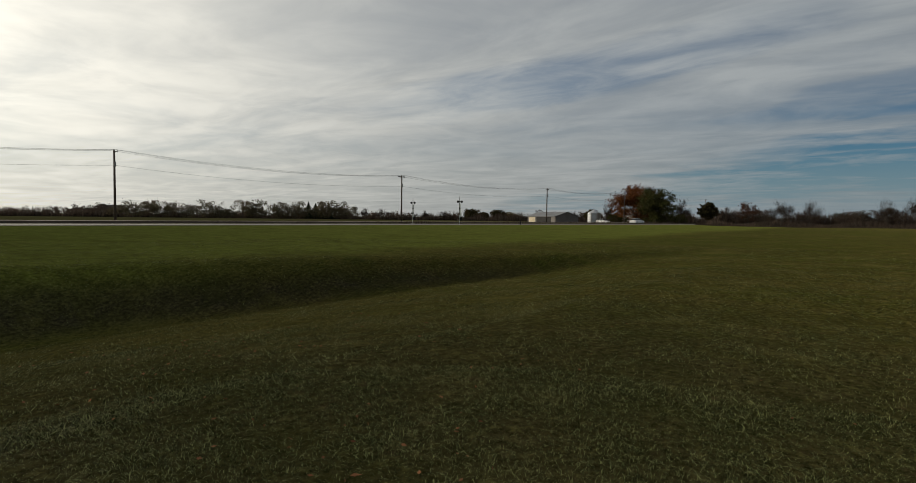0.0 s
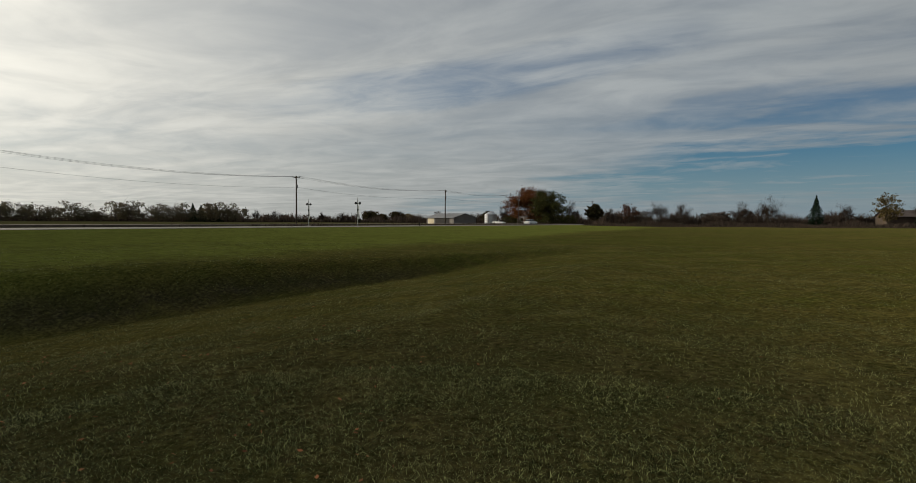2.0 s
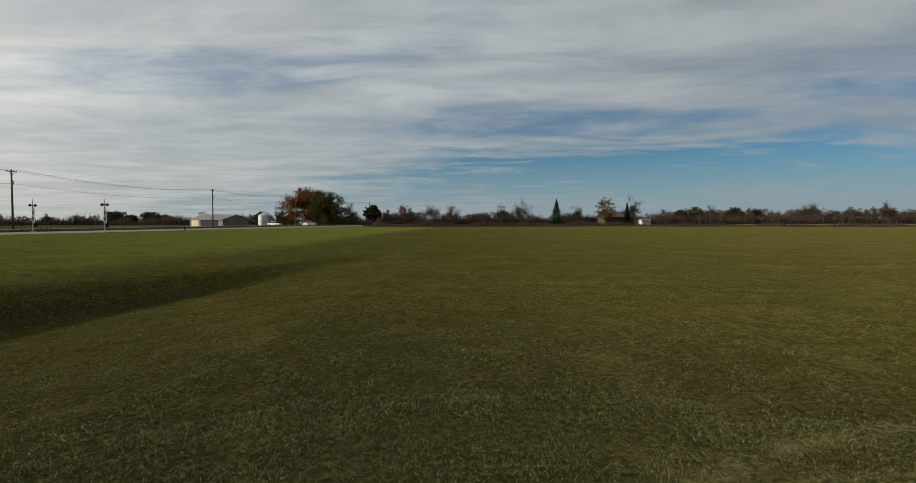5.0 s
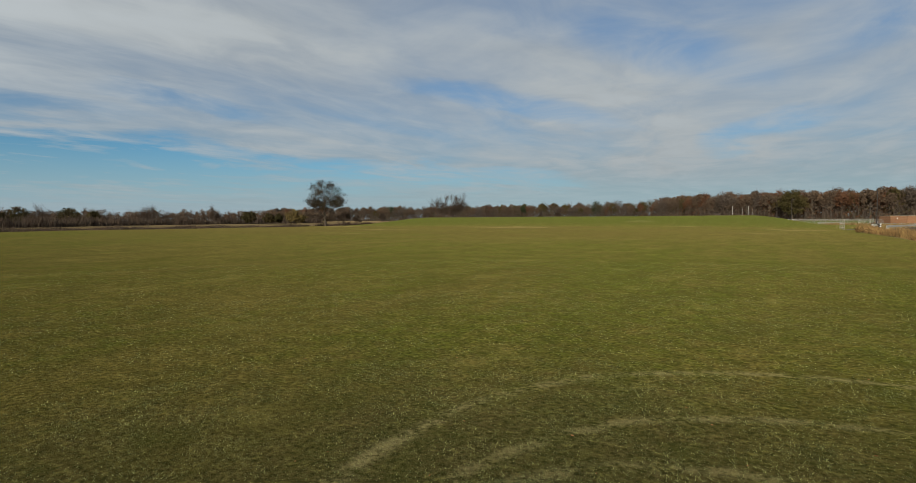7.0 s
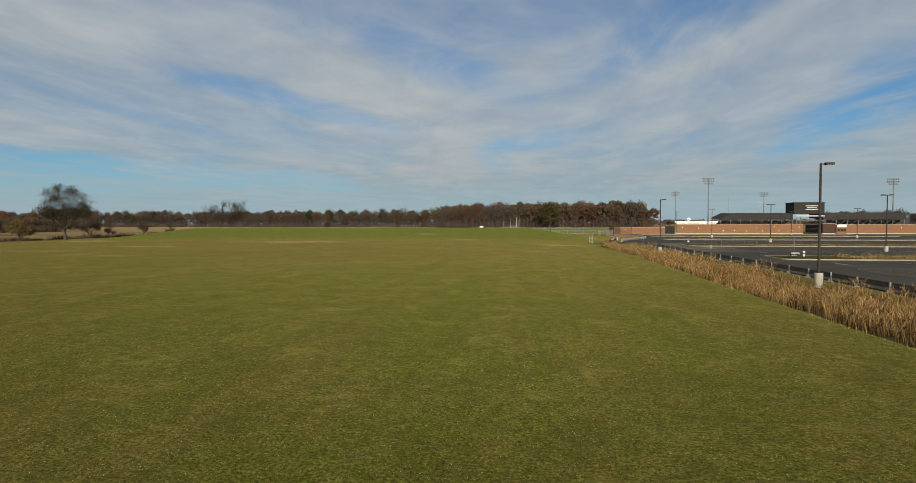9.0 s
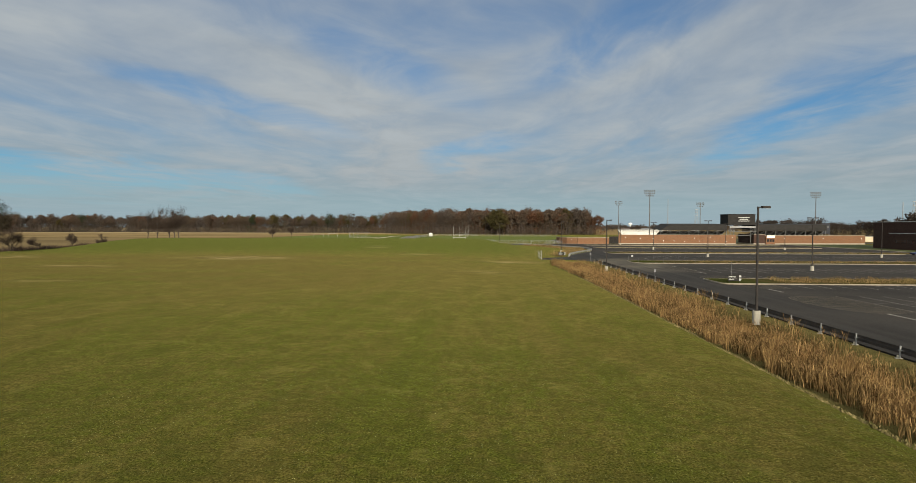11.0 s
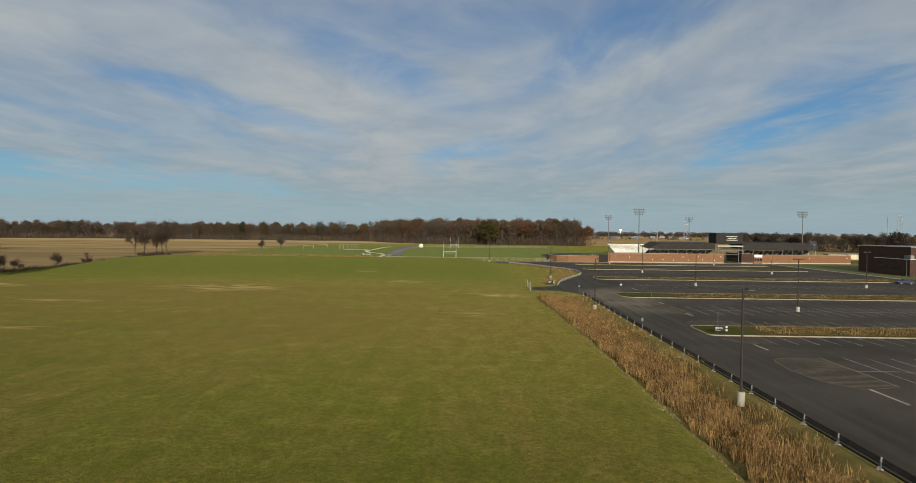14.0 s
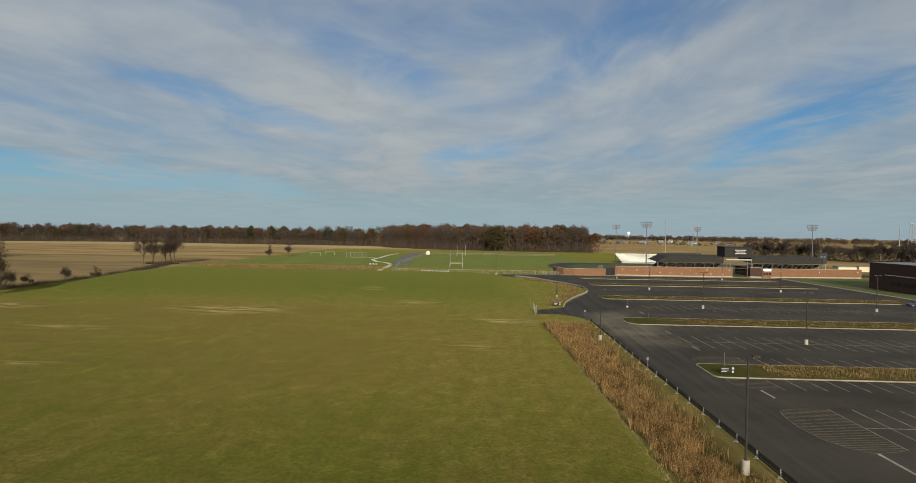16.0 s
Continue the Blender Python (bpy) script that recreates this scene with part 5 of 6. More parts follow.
house = gabled("brick_house", -194.5, 43.5, -80, 10, 8, 2.9, 4.6, surface("tan_house_brick", (0.050, 0.035, 0.026), (0.085, 0.060, 0.043), 0.5, 9, 0.9), M_SHINGLE, "tan brick house with a brown roof and a cream porch", (("window", 2.5, 1.3, 1.1, 2.5, M_DARKGLASS), ("window", 0, 1.3, 1.1, 2.5, M_DARKGLASS), ("window", -2.5, 1.3, 1.1, 2.5, M_DARKGLASS), ("door", 4.2, 1.0, 0.1, 2.2, M_BLACK)), z=0.35)
part("porch_wall", Shape().box(-5.6, -3.6, -5.6, -4.02, -0.2, 2.4), M_CREAM, house, "cream porch wall")
part("porch_roof", Shape().box(-5.6, -1.2, -6.6, -4.0, 2.5, 2.7, 0.03), M_SHINGLE, house)
for xx in (-5.4, -3.4, -1.4):
    part("porch_post", Shape().box(xx - 0.1, xx + 0.1, -6.4, -6.2, -0.2, 2.5), M_WHITE, house)
gabled("white_shed", -219.3, 60.8, -75, 3.8, 2.8, 1.5, 2.1, M_WORN_WHITE, M_ROOF_GREY, "small white shed beside the field", (("door", 0.6, 1.2, 0, 1.5, M_BLACK),), z=0.4)
gabled("red_roof_house", -120, -330, 20, 14, 9, 3, 6, M_SIDING, M_SHINGLE, "far house among trees", (("window", 2.5, 1.3, 1.1, 2.5, M_DARKGLASS), ("window", -2.5, 1.3, 1.1, 2.5, M_DARKGLASS)), "far houses")

# ---- far houses, masts and a water tower on the north-east horizon ----
for i in range(16):
    d = radians(-11.8 - 12.5 * random.random())
    r = random.uniform(1100, 1700)
    gabled("far_house", -math.sin(d) * r, math.cos(d) * r, random.uniform(-40, 40), random.uniform(9, 14), 8, 3, 6, random.choice((M_WORN_WHITE, M_SIDING, M_SIDING)), random.choice((M_SHINGLE, M_ROOF_GREY)), "pale house on the far edge of the fields", (("window", 2.5, 1.5, 1.1, 2.5, M_DARKGLASS), ("window", -2.5, 1.5, 1.1, 2.5, M_DARKGLASS)), "far houses")


def polar(deg, r):
    return -math.sin(radians(deg)) * r, math.cos(radians(deg)) * r


x, y = polar(-14.7, 2600)
tank = thing("water_tower", (x, y, 0), 0, "white water tower on the horizon", "water tower")
part("stem", Shape().tube([(0, 0, 0), (0, 0, 14), (0, 0, 18)], [3, 2.2, 5], 16), M_WHITE, tank, smooth=True)
part("tank", Shape().tube([(0, 0, 18), (0, 0, 21), (0, 0, 26), (0, 0, 29)], [5, 9, 8, 2], 20), M_WHITE, tank, smooth=True)


def mast(deg, r, h, lattice, label):
    x, y = polar(deg, r)
    root = thing("radio_mast" if not lattice else "pylon", (x, y, 0), 0, label, "mast", "far masts")
    if not lattice:
        part("mast", Shape().tube([(0, 0, 0), (0, 0, h)], [0.4, 0.25], 6), M_GALV, root)
    else:
        wd = h * 0.09
        for sx in (-1, 1):
            for sy in (-1, 1):
                part("leg", Shape().tube([(sx * wd, sy * wd, 0), (sx * wd * 0.3, sy * wd * 0.3, h)], [0.22, 0.16], 5), M_GALV, root)
        for k in range(6):
            z, q = h * k / 6, wd * (1 - 0.7 * k / 6)
            part("brace", Shape().tube([(-q, -q, z), (q * 0.88, -q * 0.88, z + h / 6)], [0.12, 0.12], 5), M_GALV, root)
        for z in (0.75, 0.88, 1.0):
            part("crossarm", Shape().box(-wd * 0.9, wd * 0.9, -0.2, 0.2, h * z - 0.2, h * z + 0.2), M_GALV, root)


mast(-18.1, 620, 38, False, "thin radio mast behind the stadium")
mast(-20.75, 1000, 38, True, "lattice pylon beyond the fields")
mast(-36.3, 600, 30, False, "thin radio mast behind the woods")
mast(-37.1, 700, 34, True, "lattice pylon behind the woods")


# ---- trees ----
M_LEAF = {
    "oak": leafage("brown_oak_leaves", (0.022, 0.019, 0.012), (0.072, 0.056, 0.038), (0.04, 0.034, 0.018), 0.3, thin=0.35),
    "orange": leafage("orange_leaves", (0.075, 0.028, 0.012), (0.21, 0.08, 0.03), (0.085, 0.045, 0.02), 0.3, thin=0.35),
    "olive": leafage("olive_leaves", (0.03, 0.036, 0.012), (0.085, 0.085, 0.03), (0.06, 0.05, 0.02), 0.3, thin=0.35),
    "dark": leafage("dark_leaves", (0.03, 0.028, 0.014), (0.075, 0.065, 0.03), (0.07, 0.045, 0.025), 0.2, thin=0.35),
    "gold": leafage("golden_leaves", (0.085, 0.065, 0.025), (0.19, 0.14, 0.055), (0.08, 0.07, 0.03), 0.4, thin=0.35),
    "russet": leafage("russet_leaves", (0.06, 0.027, 0.018), (0.115, 0.056, 0.034), (0.07, 0.043, 0.027), 0.4, thin=0.35),
    "spruce": leafage("spruce_needles", (0.012, 0.022, 0.012), (0.03, 0.05, 0.026), None),
    "bare": leafage("bare_twigs", (0.028, 0.021, 0.016), (0.070, 0.052, 0.041), None),
    "woods": leafage("autumn_woods", (0.072, 0.052, 0.037), (0.125, 0.092, 0.066), (0.100, 0.064, 0.042), 0.045, thin=0.3),
    "wood_russet": leafage("russet_woods", (0.080, 0.041, 0.025), (0.150, 0.078, 0.044), (0.105, 0.056, 0.033), 0.06, thin=0.3),
    "wood_olive": leafage("olive_woods", (0.038, 0.034, 0.014), (0.098, 0.082, 0.034), (0.070, 0.050, 0.022), 0.06, thin=0.3),
    "wood_pine": leafage("pine_woods", (0.022, 0.030, 0.016), (0.052, 0.062, 0.032), None, thin=0.2),
    "grey": leafage("grey_bare_woods", (0.070, 0.056, 0.046), (0.118, 0.096, 0.079), (0.090, 0.068, 0.053), 0.05, thin=0.3),
    "east": leafage("eastern_woods", (0.040, 0.032, 0.027), (0.076, 0.062, 0.052), (0.056, 0.043, 0.034), 0.05, thin=0.3),
    "dull": leafage("dull_olive_leaves", (0.055, 0.049, 0.029), (0.120, 0.105, 0.062), (0.095, 0.072, 0.047), 0.12, thin=0.3),
    "hedge": leafage("bare_hedge", (0.035, 0.025, 0.020), (0.105, 0.078, 0.062), (0.07, 0.04, 0.028), 0.15, thin=0.3),
    "brush": leafage("bare_brush", (0.042, 0.032, 0.025), (0.100, 0.077, 0.060), (0.075, 0.050, 0.036), 0.15, thin=0.3),
}


class Tree:
    """Grows limbs by repeated forking and keeps the tips for leaves."""

    def __init__(self, rng, high, wide, forks=4, trunk_part=0.28, bend=0.25, first=6, stout=0.022, low_limbs=0.25):
        self.rng, self.wood, self.tips, self.twigs = rng, Shape(), [], []
        r = high * stout
        foot, top = Vector((0, 0, -0.3)), Vector((rng.uniform(-0.02, 0.02) * high, rng.uniform(-0.02, 0.02) * high, high * trunk_part))
        self.wood.tube([foot, Vector((0, 0, 0.1 * high)), top], [r * 1.35, r, r * 0.86], 7, False)
        spread = wide / 2
        crown = high * (1 - trunk_part)
        for k in range(first):
            a = 2 * math.pi * (k + rng.uniform(-0.3, 0.3)) / first
            out = rng.uniform(0.35, 1.0) if k else 0.1
            start = top + Vector((0, 0, -high * trunk_part * rng.uniform(0.0, low_limbs)))
            way_ = Vector((math.cos(a) * out * spread, math.sin(a) * out * spread, crown * rng.uniform(0.45, 0.8) * (1.15 - 0.45 * out)))
            self.limb(start, way_ * 0.62, r * 0.55, forks - 1, bend)
        self.limb(top, Vector((0, 0, crown * 0.6)), r * 0.7, forks - 1, bend)

    def limb(self, p, way_, r, left, bend):
        g = self.rng
        mid = p + way_ * 0.5 + Vector((g.uniform(-1, 1), g.uniform(-1, 1), g.uniform(-0.3, 0.6))) * way_.length * bend * 0.35
        end = p + way_ + Vector((g.uniform(-1, 1), g.uniform(-1, 1), g.uniform(-0.2, 0.5))) * way_.length * bend * 0.4
        self.wood.tube([p, mid, end], [r, r * 0.8, r * 0.58], 5 if left > 1 else 3, False)
        self.tips.append((mid, left, way_.length))
        if left == 0:
            self.tips.append((end, left, way_.length))
            return
        for k in range(3 if left > 1 else 4):
            turn = Vector((g.uniform(-1, 1), g.uniform(-1, 1), g.uniform(-0.35, 0.75)))
            child = (way_.normalized() + turn * 0.85).normalized() * way_.length * g.uniform(0.5, 0.72)
            start = mid.lerp(end, g.uniform(0.2, 1.0))
            self.limb(start, child, r * 0.5, left - 1, bend)

    def leaves(self, count, size, high, wide, low):
        """Leaves in clumps: some round the tips, the rest in an uneven crown."""
        g = np.random.default_rng(self.rng.randrange(1 << 30))
        pts = np.array([t[0][:] for t in self.tips if t[1] <= 1])
        half = count // 2
        pick = g.integers(0, len(pts), half)
        c1 = pts[pick] + g.normal(0, 1, (half, 3)) * wide * 0.032
        m = 90
        a, up_, r = g.uniform(0, 6.283, m), g.uniform(-1, 1, m), g.uniform(0.35, 1.0, m) ** 0.5
        flat = np.sqrt(1 - up_ ** 2)
        hub = np.stack([np.cos(a) * flat * r * wide * 0.46, np.sin(a) * flat * r * wide * 0.46, high * (low + 1) / 2 + up_ * r * high * (1 - low) * 0.47], 1)
        pick = g.integers(0, m, count - half)
        c2 = hub[pick] + g.normal(0, 1, (count - half, 3)) * wide * np.array([0.046, 0.046, 0.032])
        c = np.concatenate([c1, c2])
        return leaf_quads(g, c[c[:, 2] < high * 1.02], size)


def leaf_quads(g, c, size):
    n = len(c)
    a = g.normal(0, 1, (n, 3))
    a /= np.linalg.norm(a, axis=1)[:, None]
    b = np.cross(a, g.normal(0, 1, (n, 3)))
    b /= np.linalg.norm(b, axis=1)[:, None]
    s = size * g.uniform(0.5, 1.3, n)[:, None]
    v_ = np.stack([c - a * s * 0.5, c + b * s * 0.32, c + a * s * 0.55, c - b * s * 0.36], 1).reshape(-1, 3)
    return v_, [np.arange(4 * n).reshape(n, 4)]


def twig_strips(g, c, length, wide):
    n = len(c)
    base = c.copy()
    lean = g.normal(0, 0.32, (n, 2))
    return strips(base, length * g.uniform(0.5, 1.2, n), np.full(n, wide), lean, g.uniform(0, 6.3, n), 1)


def tree(kind, x, y, high, wide, label, seed, leaves=2600, size=0.42, pale=False, group="", low=0.15, bole=0.18):
    rng = random.Random(seed)
    root = thing("tree", (x, y, on_ground(x, y)), rng.uniform(0, 360), label, "tree", group)
    t = Tree(rng, high, wide, 4, bole if kind != "oak" else 0.24, 0.3, 7 if kind != "bare" else 9, 0.022 if kind != "bare" else 0.015, 0.25 if kind != "bare" else 0.7)
    zs = max(p[0].z for p in t.tips)
    rs = sorted(math.hypot(p[0].x, p[0].y) for p in t.tips)[int(len(t.tips) * 0.97)]
    fz, fr = high / (zs * 1.03), wide / 2 / (rs * 1.06)
    t.wood.v = [(a * (fr if c > high * 0.12 else 1), b * (fr if c > high * 0.12 else 1), c * fz) for a, b, c in t.wood.v]
    t.tips = [(Vector((p.x * fr, p.y * fr, p.z * fz)), l, q * min(fr, 1.3)) for p, l, q in t.tips]
    part("trunk", t.wood, M_BARK_PALE if pale else M_BARK, root)
    g = np.random.default_rng(seed)
    if kind == "bare":
        n = 1900
        pts = np.array([p[0][:] for p in t.tips])
        c = pts[g.integers(0, len(pts), n)] + g.normal(0, 0.05, (n, 3)) * wide - np.array([0, 0, 0.03 * high])
        v_, f_ = strips(c, 0.19 * high * g.uniform(0.4, 1.2, n), np.full(n, 0.032 + 0.0008 * high), g.normal(0, 0.24, (n, 2)) + c[:, :2] / wide * 0.9, g.uniform(0, 6.3, n), 1)
    else:
        v_, f_ = t.leaves(leaves, size, high, wide, low)
    part("crown", array_mesh("crown", v_, f_, M_LEAF[kind]), None, root)
    return root


def spruce(x, y, high, wide, seed, label="dark green spruce with drooping boughs"):
    g = np.random.default_rng(seed)
    root = thing("spruce", (x, y, on_ground(x, y)), 0, label, "tree", "spruces")
    part("trunk", Shape().tube([(0, 0, -0.2), (0, 0, high)], [high * 0.018, 0.03], 7), M_BARK, root)
    n = 4200
    h = g.uniform(0.05, 1.0, n) ** 0.8
    tier = np.round(h * 14).astype(int)
    layer = tier / 14 + g.normal(0, 0.014, n)
    a = g.uniform(0, 6.283, n)
    reach = (1.03 - layer) * wide / 2 * g.uniform(0.15, 1.0, n) ** 0.5 * g.uniform(0.72, 1.12, 16)[tier] * (0.78 + 0.3 * np.sin(a * 4 + g.uniform(0, 6.3, 16)[tier]))
    c = np.stack([np.cos(a) * reach, np.sin(a) * reach, layer * high - reach * 0.22], 1)
    part("crown", array_mesh("crown", *leaf_quads(g, c, 0.40), M_LEAF["spruce"]), None, root)


tree("oak", -140.4, 143.3, 16.4, 15.0, "large oak with thin brown leaves at the field's edge", 11, 11500, 0.34, low=0.30)
tree("orange", -184, -64.5, 13.6, 19.5, "broad orange autumn tree beside the farm", 12, 15000, 0.48, low=0.03)
tree("olive", -176, -55.5, 11.6, 13.5, "broad dark olive tree beside the farm", 13, 13000, 0.48, low=0.02)
for i, (x, y, top_, wide) in enumerate(((-156, -207, 7.6, 7.5), (-160, -207, 7.0, 7.4), (-160, -202, 7.3, 7.6), (-164, -202, 6.8, 7.2), (-197, 23, 9.2, 7.0), (-188, 46, 7.6, 3.3))):
    spruce(x, y, top_, wide, 40 + i)
BARE = ((-169, -183, 5.4, 5.1), (-178, -182, 5.1, 7.8), (-188, -164, 4.4, 3.7), (-202, -163, 4.4, 7.7), (-168, -198, 4.7, 5.2), (-189, -76, 6.6, 4.8), (-197, -53, 8.4, 4.8),
        (-210, -42, 5.8, 3.6), (-180, -21, 7.3, 8.8), (-178, -14, 6.5, 7.2), (-199, 3, 7.9, 5.3), (-194, 10, 9.0, 8.6), (-226, 35, 7.4, 5.2), (-192, 49, 9.8, 6.4))
for i, (x, y, top_, wide) in enumerate(BARE):
    tree("bare", x, y, max(top_, 4.0), wide, "leafless spreading tree beyond the field", 60 + i, group="bare trees", pale=i % 2 == 0, bole=0.32)
NORTH = ((-305, 121, 10.3, 8.9), (-198, 112, 7.8, 8.2), (-190, 134, 8.1, 5.7), (-151, 172, 4.5, 4.0), (-150, 188, 5.5, 4.0), (-147, 199, 5.0, 3.5),
         (-150, 372, 9.5, 5.0), (-144, 392, 10.5, 6.0), (-147, 160, 7.5, 6.0), (-40, 640, 22, 16))
for i, (x, y, top_, wide) in enumerate(NORTH):
    tree("bare", x, y, top_, wide, "leafless tree in the hedge line", 90 + i, group="bare trees", bole=0.32)
CLUMP = ((-187.1, 290.0, 16.2, 10.0), (-182.6, 291.2, 17.9, 8.0), (-176.6, 292.8, 18.1, 7.5), (-174.0, 293.5, 17.5, 7.0), (-172.0, 294.1, 18.4, 9.0))
for i, (x, y, top_, wide) in enumerate(CLUMP):
    tree("bare", x, y, top_, wide, "tall leafless tree in a clump beyond the rise", 190 + i, group="clump of bare trees", bole=0.5)
DARK = ((-234, -170, 6.1, 11.1), (-250, -164, 6.0, 9.6), (-246, -171, 4.5, 5.8), (-210, -92, 5.2, 6.4), (-199, -45, 7.5, 6.4), (-308, 113, 9.4, 11.7), (-300, 131, 9.0, 11.5),
        (-287, 136, 7.6, 6.5), (-310, 106, 8.0, 7.6), (-234, 184, 7.0, 8.2), (-228, 192, 6.1, 5.9), (-232, 202, 6.0, 4.4))
for i, (x, y, top_, wide) in enumerate(DARK):
    tree("dark", x, y, top_, wide, "round dark tree with dull autumn leaves", 120 + i, 2600, 0.75, group="dark trees")
for i, (x, y, top_, wide) in enumerate(((-262, -164, 4.9, 8.0), (-184, 38, 9.6, 7.0), (-149, 137, 6.4, 7.5))):
    tree("gold", x, y, top_, wide, "tree with thin yellow autumn leaves", 140 + i, 2600, 0.4, group="golden trees")
tree("russet", -176, -29, 6.9, 6.5, "low russet tree in the hedge", 150, 1500, 0.4)


# ---- woods and belts, too many to count ----
def prototype(seed, high, wide, leafy, shrub):
    """A light tree for the woods: corners and faces of wood, and of leaves and twigs."""
    rng = random.Random(seed)
    t = Tree(rng, high, wide, 2, 0.1 if shrub else rng.uniform(0.32, 0.46), 0.3, 5, 0.012)
    g = np.random.default_rng(seed)
    t.wood.v = [(a * 0.82, b * 0.82, c * 0.86) for a, b, c in t.wood.v]
    if not shrub:
        m, n = 24, 760 if leafy else 330
        a, up_, rr = g.uniform(0, 6.283, m), g.uniform(-0.8, 1, m), g.uniform(0.2, 1.0, m) ** 0.5
        hub = np.stack([np.cos(a) * np.sqrt(1 - up_ ** 2) * rr * wide * 0.40, np.sin(a) * np.sqrt(1 - up_ ** 2) * rr * wide * 0.40, high * (0.66 + up_ * rr * 0.24)], 1)
        d = g.normal(0, 1, (n, 3))
        d /= np.linalg.norm(d, axis=1)[:, None]
        c = hub[g.integers(0, m, n)] + d * np.array([wide * 0.17, wide * 0.17, high * 0.095]) * g.uniform(0.5, 1.0, (n, 1))
        k = 150
        c = np.concatenate([c, np.stack([g.normal(0, wide * 0.4, k), g.normal(0, wide * 0.4, k), high * (0.02 + 0.48 * g.uniform(0, 1, k) ** 1.3)], 1)])
        lv, lf = leaf_quads(g, c, 1.25 if leafy else 1.0)
        k = 150 if leafy else 520
        tips = hub[g.integers(0, m, k)] + g.normal(0, wide * 0.10, (k, 3)) - np.array([0, 0, high * 0.05])
        tv, tf = twig_strips(g, tips, high * 0.12, 0.09)
        return t.wood, lv, lf[0], tv, tf[0]
    m, n = 26, 600 if leafy else 340
    a, up_, rr = g.uniform(0, 6.283, m), g.uniform(-1, 1, m), g.uniform(0.1, 1.0, m) ** 0.5
    flat = np.sqrt(1 - 0.8 * up_ ** 2) * rr * wide * 0.42
    hub = np.stack([np.cos(a) * flat, np.sin(a) * flat, high * (0.46 + up_ * rr * 0.40)], 1)
    d = g.normal(0, 1, (n, 3))
    d /= np.linalg.norm(d, axis=1)[:, None]
    c = hub[g.integers(0, m, n)] + d * np.array([wide * 0.14, wide * 0.14, high * 0.10]) * g.uniform(0.4, 1.0, (n, 1))
    lv, lf = leaf_quads(g, c, 1.45)
    k = 90 if leafy else 320
    tv, tf = twig_strips(g, hub[g.integers(0, m, k)] + g.normal(0, wide * 0.09, (k, 3)) - np.array([0, 0, high * 0.06]), high * 0.14, 0.12)
    return t.wood, lv, lf[0], tv, tf[0]


TALL = [prototype(200 + k, 20, 11 + k % 3, k % 2 == 0, False) for k in range(8)]
LOW = [prototype(230 + k, 20, 20 + 3 * (k % 3), k % 3 > 0, True) for k in range(8)]


def merge(name, places, label, mat, bark, protos=TALL, category="woods"):
    """places: rows of x, y, size. One mesh of trunks, one of crowns, under one root."""
    root = thing(name, (0, 0, 0), 0, label, category, kind="stuff")
    wv, wq, cv, c4, c3 = [], [], [], [], []
    kw = kc = 0
    for i, (x, y, f) in enumerate(places):
        wood, lv, lf, tv, tf = protos[random.randrange(8)]
        a = random.uniform(0, 6.283)
        ca, sa = math.cos(a), math.sin(a)
        z = on_ground(x, y)

        def put(v_):
            v_ = np.asarray(v_) * f
            return np.stack([v_[:, 0] * ca - v_[:, 1] * sa + x, v_[:, 0] * sa + v_[:, 1] * ca + y, v_[:, 2] + z], 1)
        wv.append(put(wood.v))
        wq.append(np.array([q for q in wood.f if len(q) == 4]) + kw)
        kw += len(wood.v)
        cv += [put(lv), put(tv)]
        c4.append(lf + kc)
        c3.append(tf + kc + len(lv))
        kc += len(lv) + len(tv)
    part("trunks", array_mesh("trunks", np.concatenate(wv), [np.concatenate(wq)], bark), None, root)
    part("crowns", array_mesh("crowns", np.concatenate(cv), [np.concatenate(c4), np.concatenate(c3)], mat), None, root)
    return root


def along(path, gap, rows, depth, size, spread=0.18):
    out = []
    for (xa, ya), (xb, yb) in zip(path, path[1:]):
        d = math.hypot(xb - xa, yb - ya)
        nx, ny = -(yb - ya) / d, (xb - xa) / d
        for i in range(max(1, int(d / gap))):
            for r in range(rows):
                s_ = (i + random.random()) * gap / d
                o = r * depth + random.uniform(-0.4, 0.4) * depth
                out.append((xa + (xb - xa) * s_ + nx * o, ya + (yb - ya) * s_ + ny * o, size * random.uniform(1 - spread, 1 + spread)))
    return out


def mixed_woods(places, name, label, shares):
    """Sorts the trees of a wood by leaf tone; shares: tone, word for it, and a weight from the place."""
    sorted_ = {tone: [] for tone, _, _ in shares}
    for x, y, f in places:
        tone = random.choices([q[0] for q in shares], [q[2](x) for q in shares])[0]
        sorted_[tone].append((x, y, f))
    for tone, word, _ in shares:
        if sorted_[tone]:
            merge(name, sorted_[tone], word + " " + label, M_LEAF[tone], M_BARK_PALE)


